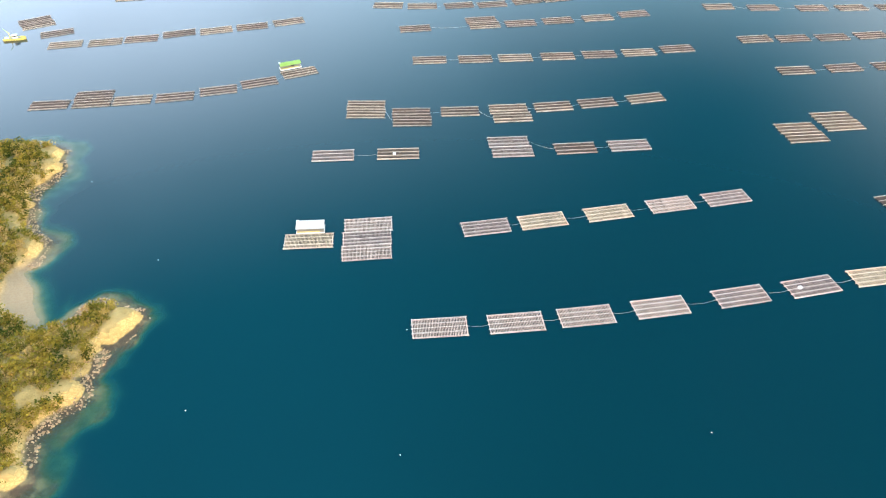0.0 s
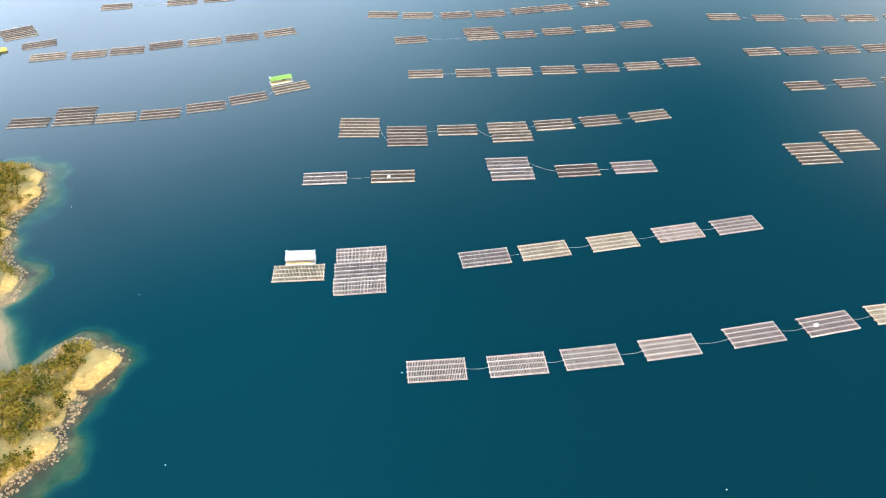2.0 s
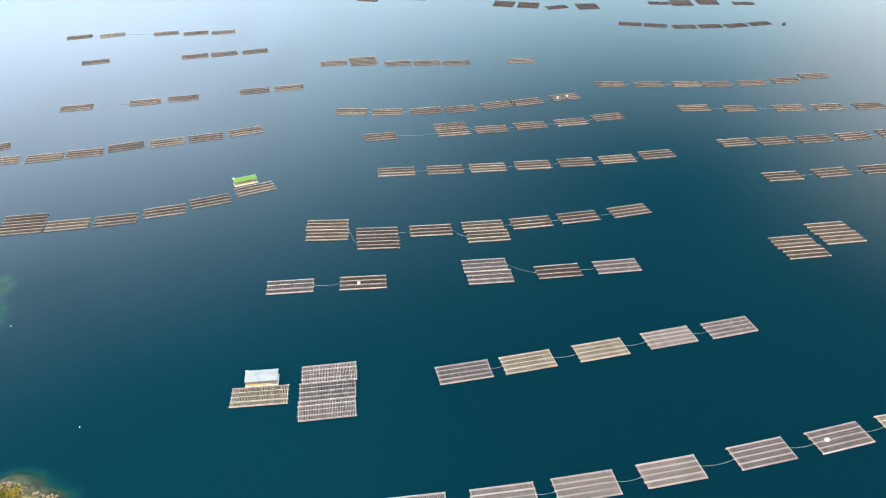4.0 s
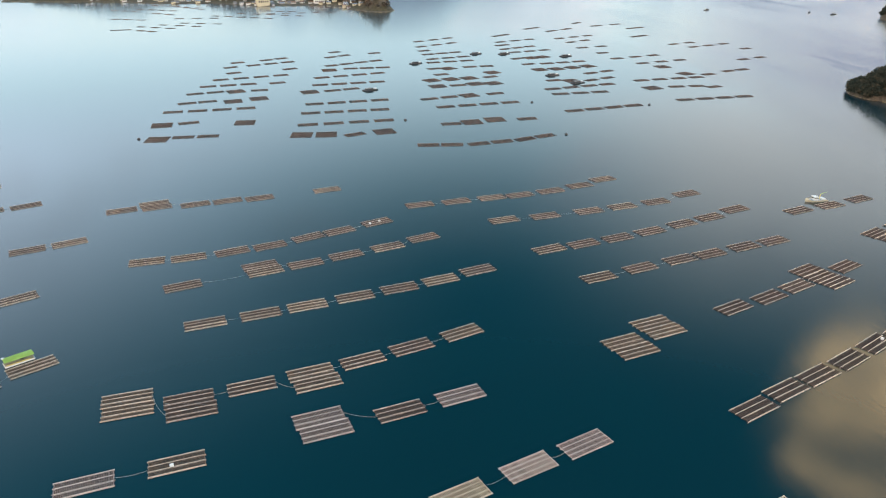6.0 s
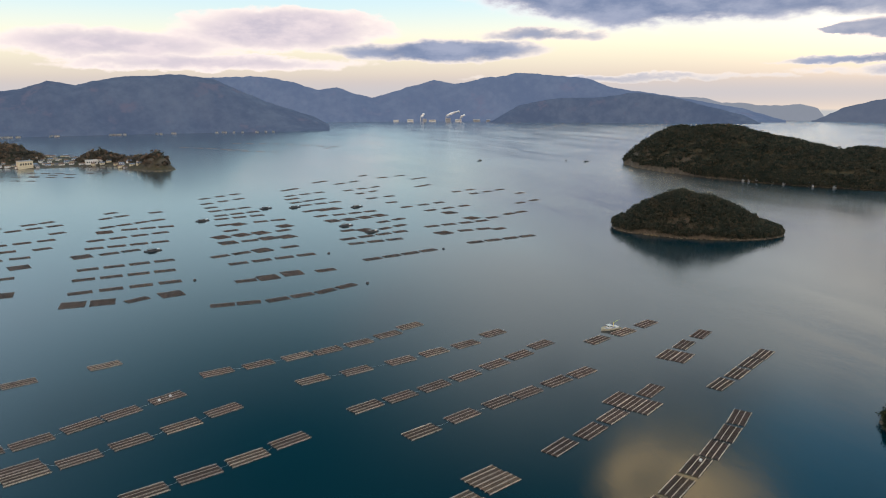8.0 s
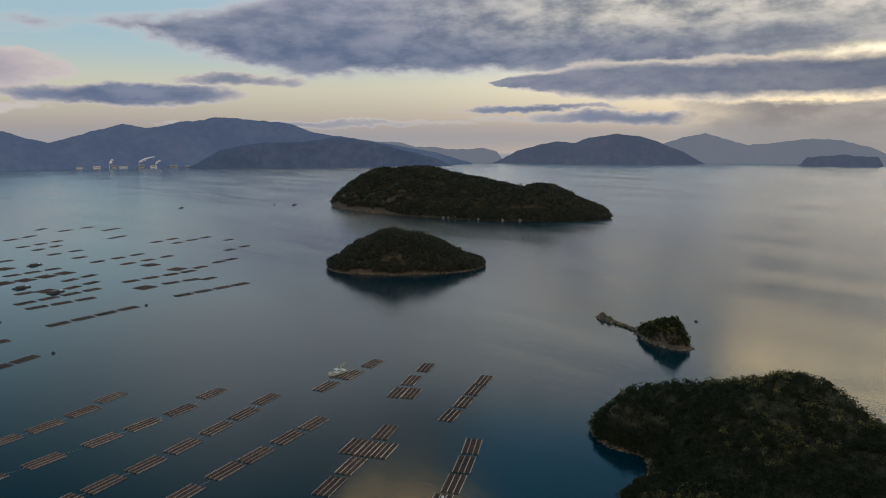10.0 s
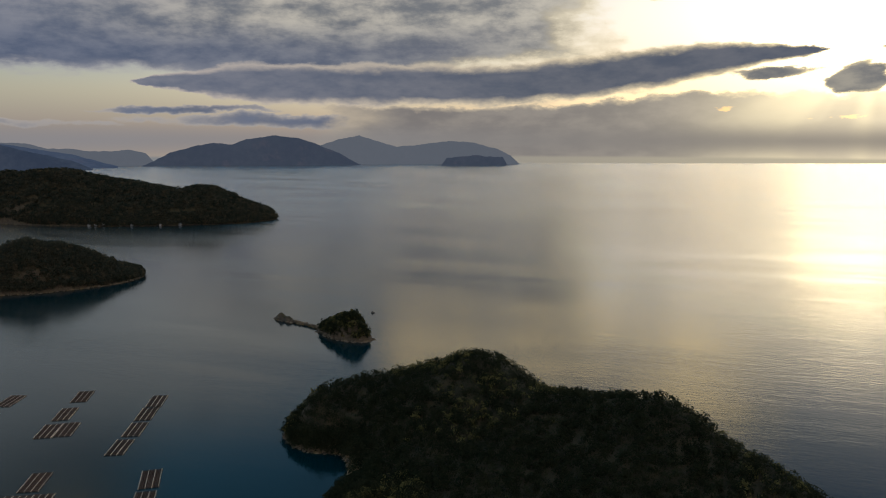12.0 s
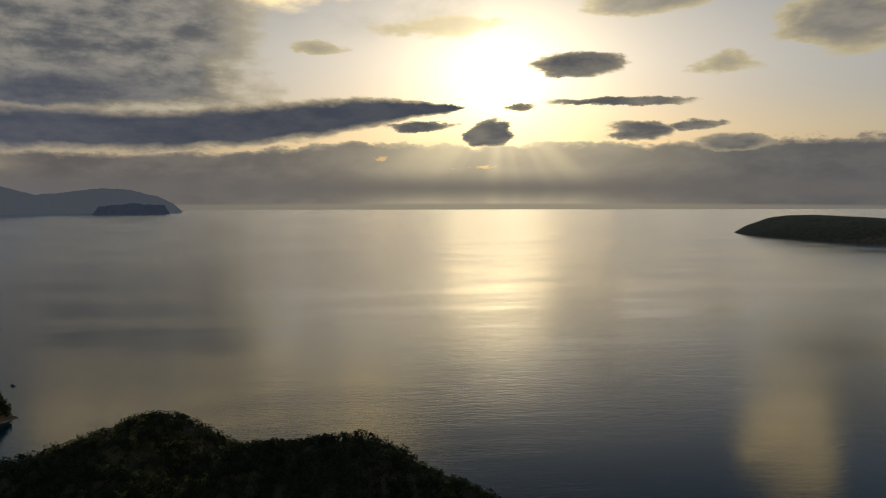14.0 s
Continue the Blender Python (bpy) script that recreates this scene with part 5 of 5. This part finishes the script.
def work_boat(x, y, heading, length, beam, hull_mat, label, boom=True, group="", cabin_mat=None):
    b = thing("work_boat", label, "boat", pose(x, y, 0, 0, 0, heading), group)
    part("hull", hull_mesh(length, beam, 1.25), hull_mat, b)
    part("deck", boxed(-length * 0.47, length * 0.22, -beam * 0.40, beam * 0.40, 0.72, 0.82), PAINT_BLUE, b, "blue-grey working deck")
    cab = part("cabin", boxed(-length * 0.06, length * 0.12, -beam * 0.26, beam * 0.26, 0.82, 3.0, bevel=0.12), cabin_mat or PAINT_WHITE, b, "dark wheelhouse" if cabin_mat else "white wheelhouse")
    part("window", boxed(-length * 0.05, length * 0.11, -beam * 0.262, beam * 0.262, 2.0, 2.6), GLASS, cab, "dark glass")
    part("window", boxed(length * 0.113, length * 0.122, -beam * 0.22, beam * 0.22, 2.0, 2.6), GLASS, cab, "dark glass")
    part("cabin_roof", boxed(-length * 0.08, length * 0.14, -beam * 0.30, beam * 0.30, 3.0, 3.12, bevel=0.04), cabin_mat or PAINT_WHITE, b)
    part("mast", rodded((-length * 0.02, 0, 3.1), (-length * 0.02, 0, 5.2), 0.07, 0.04), STEEL, b, "thin steel mast")
    if boom:
        part("crane_post", rodded((-length * 0.2, 0, 0.8), (-length * 0.2, 0, 4.4), 0.22, 0.18, 8), PAINT_YELLOW, b, "yellow crane post")
        part("crane_boom", rodded((-length * 0.2, 0, 4.3), (-length * 0.42, beam * 0.3, 6.6), 0.18, 0.09, 6), PAINT_GREEN, b, "pale green crane boom")
        part("basket", boxed(-length * 0.42, -length * 0.27, -beam * 0.3, beam * 0.3, 0.82, 1.7, bevel=0.06), cabin_mat or PAINT_WHITE, b, "harvest bin")
    return b


work_boat(265.5, 321.5, 170, 15.0, 6.6, PAINT_CREAM, "broad cream-sided oyster work boat with a green crane moored at rafts")
work_boat(-368.0, 331.0, 8, 12.5, 3.6, PAINT_YELLOW, "yellow and white work boat beside the far rafts")
skiff = work_boat(531.8, 142.4, 60, 7.0, 2.2, DARK_STUFF, "small dark fishing boat alone on open water", False, "", DARK_STUFF)
skiff.scale = (0.55, 0.55, 0.55)
for bx, by, bh, bl in ((1032, 1388, 20, 20), (1212, 1208, 200, 24), (1197, 1257, 30, 12)):
    work_boat(bx, by, bh, bl, bl * 0.26, DARK_STUFF, "small dark vessel under way past the long island", True, "vessels off the island", DARK_STUFF)


def flat_barge(x, y, heading, length):
    b = thing("flat_barge", "dark flat barge with pale gear among far rafts", "barge", pose(x, y, 0, 0, 0, heading), "far barges")
    part("pontoon", boxed(-length / 2, length / 2, -3.2, 3.2, -0.4, 1.0, bevel=0.12), DARK_STUFF, b)
    part("shed", boxed(-length * 0.3, length * 0.15, -2.2, 2.2, 1.0, 2.4, bevel=0.1), DARK_STUFF, b, "dark shed")
    part("shed_roof", boxed(-length * 0.33, length * 0.18, -2.5, 2.5, 2.4, 2.55), STEEL, b)
    part("gear_heap", boxed(length * 0.22, length * 0.42, -1.8, 1.6, 1.0, 2.0, bevel=0.3), PAINT_WHITE, b, "pale heap of gear")
    return b


for bx, by, bh in ((303, 992, 8), (341, 976, 12), (414, 924, 5), (194, 943, 15), (88, 789, 10), (324, 796, 4), (328, 741, 9)):
    flat_barge(bx, by, bh, 17)

FLOAT = surface("white_float", (0.66, 0.66, 0.64), (0.84, 0.84, 0.82), 1.0, 0.5)


def buoy(x, y, r, mat, label, group):
    bm = bmesh.new()
    bmesh.ops.create_icosphere(bm, subdivisions=2, radius=r)
    for v in bm.verts:
        v.co.z *= 0.85
    b = thing("buoy", label, "buoy", pose(x, y, 0.1), group)
    part("float", bm, mat, b)
    part("mooring_eye", rodded((0, 0, r * 0.75), (0, 0, r * 1.2), r * 0.12), STEEL, b, "small steel eye")
    return b


for bx, by in ((-272.1, 177.3), (-229.8, 123.4), (-203.0, 52.8), (-139.4, 34.9), (-50.6, 39.3), (-137.8, 83.9)):
    buoy(bx, by, 0.2, FLOAT, "small round white float on the open sea", "white floats")
for bx, by in ((197, 534), (229, 664), (-157, 654), (81, 637), (336, 609)):
    buoy(bx, by, 1.5, DARK_STUFF, "large dark mooring float at the end of rafts", "dark floats")

crate = thing("storage_box", "small white box standing on a bamboo raft", "box", pose(-0.6, 98.6, 0.42, 0, 0, 10))
part("body", boxed(-0.6, 0.6, -0.5, 0.5, 0, 0.8, bevel=0.05), FLOAT, crate)
part("lid", boxed(-0.65, 0.65, -0.55, 0.55, 0.8, 0.9, bevel=0.03), FLOAT, crate)
for bx, by, bh in ((-144.0, 193.2, 0), (-22.5, 385.5, 11), (-16.0, 388.0, 11), (150.6, 170.8, 17)):
    c2 = copy_thing(crate, pose(bx, by, 0.42, 0, 0, bh))

# ---------------------------------------------------------------- the town across the bay
TOWN_COAST = [(-500, 2260), (-207, 2123), (-87, 2020), (19, 2006), (111, 1870), (279, 1845), (312, 1652), (350, 1618), (384, 1655), (385, 1790), (345, 1960), (300, 2150), (150, 2240),
              (60, 2330), (-60, 2560), (-500, 2700)]


def town_height(x, y):
    d = polyline_distance(x + fbm(x, y, 60, 3, 61) * 12, y + fbm(x, y, 60, 3, 62) * 12, TOWN_COAST)
    hills = (40 * np.exp(-(((x - 95) / 62) ** 2 + ((y - 2080) / 80) ** 2)) + 40 * np.exp(-(((x + 210) / 150) ** 2 + ((y - 2330) / 120) ** 2))
             + 27 * np.exp(-(((x - 350) / 36) ** 2 + ((y - 1672) / 50) ** 2)) + 14 * np.exp(-(((x - 335) / 30) ** 2 + ((y - 1780) / 70) ** 2)) + 22 * np.exp(-(((x - 280) / 40) ** 2 + ((y - 1900) / 40) ** 2)))
    return np.where(d > 0, 2.5 + hills * np.clip(d / 25, 0, 1) * (1 + 0.25 * fbm(x, y, 50, 3, 64)), d * 0.2)


tagged(terrain("ground_town", town_height, -500, 420, 1600, 2700, 12, DARK_GROUND), "low wooded peninsula with a harbour town", "peninsula", kind="structure")
rng = np.random.default_rng(33)
pts = scatter(rng, town_height, -480, 400, 1610, 2600, 11000, 7.0)
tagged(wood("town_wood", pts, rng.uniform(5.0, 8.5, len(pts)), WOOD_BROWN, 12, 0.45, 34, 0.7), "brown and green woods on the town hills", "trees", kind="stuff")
WALLS = [surface("house_wall_%s" % k, a, b, 0.1, 0.8) for k, a, b in (("white", (0.60, 0.59, 0.56), (0.80, 0.79, 0.76)), ("cream", (0.52, 0.46, 0.32), (0.72, 0.64, 0.46)), ("grey", (0.30, 0.30, 0.31), (0.46, 0.46, 0.47)))]
ROOFS = [surface("house_roof_%s" % k, a, b, 0.2, 0.6) for k, a, b in (("grey", (0.09, 0.095, 0.11), (0.18, 0.185, 0.20)), ("brown", (0.16, 0.09, 0.06), (0.27, 0.17, 0.12)), ("blue", (0.16, 0.21, 0.29), (0.26, 0.32, 0.40)))]


def house(x, y, z, heading, w_, d_, h_, tone, group):
    b = thing("house", "", "house", pose(x, y, z, 0, 0, heading), group)
    body = part("wall", boxed(-w_ / 2, w_ / 2, -d_ / 2, d_ / 2, -2.0, h_), WALLS[tone % 3], b)
    bm = bmesh.new()
    e = 0.5
    lo, hi = [[bm.verts.new((sx_, sy_, sz_)) for sx_ in (-w_ / 2 - e, w_ / 2 + e)] for sy_, sz_ in ((-d_ / 2 - e, h_ - 0.2), (d_ / 2 + e, h_ - 0.2))]
    top = [bm.verts.new((sx_, 0, h_ + d_ * 0.28)) for sx_ in (-w_ / 2 - e, w_ / 2 + e)]
    bm.faces.new((lo[0], lo[1], top[1], top[0]))
    bm.faces.new((top[0], top[1], hi[1], hi[0]))
    bm.faces.new((lo[0], top[0], hi[0]))
    bm.faces.new((lo[1], hi[1], top[1]))
    bm.faces.new((lo[0], hi[0], hi[1], lo[1]))
    part("roof", bm, ROOFS[(tone // 3) % 3], b)
    for k in (-1, 1):
        part("window", boxed(k * w_ * 0.25 - 0.8, k * w_ * 0.25 + 0.8, -d_ / 2 - 0.06, -d_ / 2 - 0.01, h_ * 0.45, h_ * 0.75), GLASS, b, "dark window")
    return tagged(b, "%s walled house with a %s gabled roof by the shore" % (("white", "cream", "grey")[tone % 3], ("grey", "brown", "blue")[(tone // 3) % 3]))


def settle(height, x0, x1, y0, y1, count, top, group, seed, big=1.0, tones=tuple(range(9))):
    g = np.random.default_rng(seed)
    models, placed = {}, []
    for _ in range(2500):
        if len(placed) >= count:
            break
        x, y = g.uniform(x0, x1), g.uniform(y0, y1)
        z = float(height(np.array([x]), np.array([y]))[0])
        if not 1.6 < z < top or any(math.hypot(x - a, y - c) < 13 * big for a, c in placed):
            continue
        placed.append((x, y))
        tone = tones[int(g.integers(0, len(tones)))]
        head = g.uniform(-25, 25)
        if tone not in models:
            models[tone] = house(x, y, z, head, g.uniform(9, 15) * big, g.uniform(7, 9) * big, g.uniform(4, 7) * big * big, tone, group)
        else:
            copy_thing(models[tone], pose(x, y, z, 0, 0, head))


settle(town_height, -330, 340, 1700, 2250, 210, 14.0, "town houses", 3, 0.78)
settle(lambda x, y: FAR_ISLAND(x, y) + 1.0, 1130, 1185, 600, 760, 16, 9.0, "island village houses", 4, 0.5, (2, 5, 8))


def hall(x, y, z, heading, w_, d_, h_, tone, label):
    b = thing("factory_hall", label, "building", pose(x, y, z, 0, 0, heading), "shore halls")
    part("wall", boxed(-w_ / 2, w_ / 2, -d_ / 2, d_ / 2, -3, h_), WALLS[tone], b)
    part("roof", boxed(-w_ / 2 - 0.6, w_ / 2 + 0.6, -d_ / 2 - 0.6, d_ / 2 + 0.6, h_, h_ + 1.0, bevel=0.3), WALLS[2 if h_ > 13 else 0], b)
    for k in range(-2, 3):
        part("window", boxed(k * w_ * 0.17 - w_ * 0.05, k * w_ * 0.17 + w_ * 0.05, -d_ / 2 - 0.1, -d_ / 2 - 0.02, h_ * 0.4, h_ * 0.7), GLASS, b, "dark window band")
    return b


hall(118, 1880, 3, 10, 30, 16, 14, 1, "large cream hall at the harbour front")
hall(252, 1862, 3, -5, 26, 14, 10, 0, "white hall near the end of the peninsula")


def polar(azimuth, r):
    return -110 + r * math.sin(radians(azimuth)), 10 + r * math.cos(radians(azimuth))


for k, (a_, wd_, ht_) in enumerate(((34.3, 60, 22), (35.4, 40, 30), (36.0, 70, 16), (37.2, 50, 34), (38.0, 60, 20), (39.4, 70, 18), (33.2, 50, 14), (40.3, 40, 14))):
    px, py = polar(a_, 4395)
    hall(px, py, 2, -a_, wd_ * 0.6, 25, ht_ * 0.45, 2 if k % 2 else 0, "pale factory hall on the far shore")
STEAM = surface("white_steam", (0.80, 0.80, 0.80), (0.90, 0.90, 0.90), 0.05, 1.0)
for a_, ht_ in ((37.05, 30), (35.1, 26), (38.15, 24)):
    px, py = polar(a_, 4400)
    st = thing("factory_chimney", "slender pale factory chimney on the far shore", "chimney", pose(px, py, 0), "factory chimneys")
    part("stack", rodded((0, 0, 0), (0, 0, ht_), 2.2, 1.5, 10), WALLS[0], st)
for a_, z0, n_, lean in ((37.1, 34, 12, 0.085), (35.15, 28, 7, 0.03), (38.2, 26, 5, 0.06)):
    bm = bmesh.new()
    for k in range(n_):
        px, py = polar(a_ + lean * k, 4398)
        bmesh.ops.create_icosphere(bm, subdivisions=2, radius=5.0 + 3.0 * math.sin(k * 1.9) ** 2 * (1 - 0.4 * k / n_), matrix=pose(px, py, z0 + 3.2 * k * (1 - 0.03 * k)))
    for v in bm.verts:
        v.co += noise.noise_vector(v.co * 0.09) * 4.5
    tagged(part("steam_plume", bm, STEAM), "white steam drifting from a factory chimney", "steam", kind="stuff")


# ---------------------------------------------------------------- scattered houses along the far northern shore
rng = np.random.default_rng(71)
shore_house = house(*polar(-1.5, 3314), 0.6, 8, 9, 7, 3.6, 2, "northern shore houses")
for c_, n_ in ((0.6, 7), (3.8, 5), (6.5, 8), (9.3, 4), (13.0, 9), (16.4, 5), (20.5, 6), (23.6, 4)):
    for k in range(n_):
        px, py = polar(c_ + rng.normal() * 0.5, 3308 + rng.uniform(0, 9))
        copy_thing(shore_house, pose(px, py, 0.6, 0, 0, rng.uniform(-40, 40)))
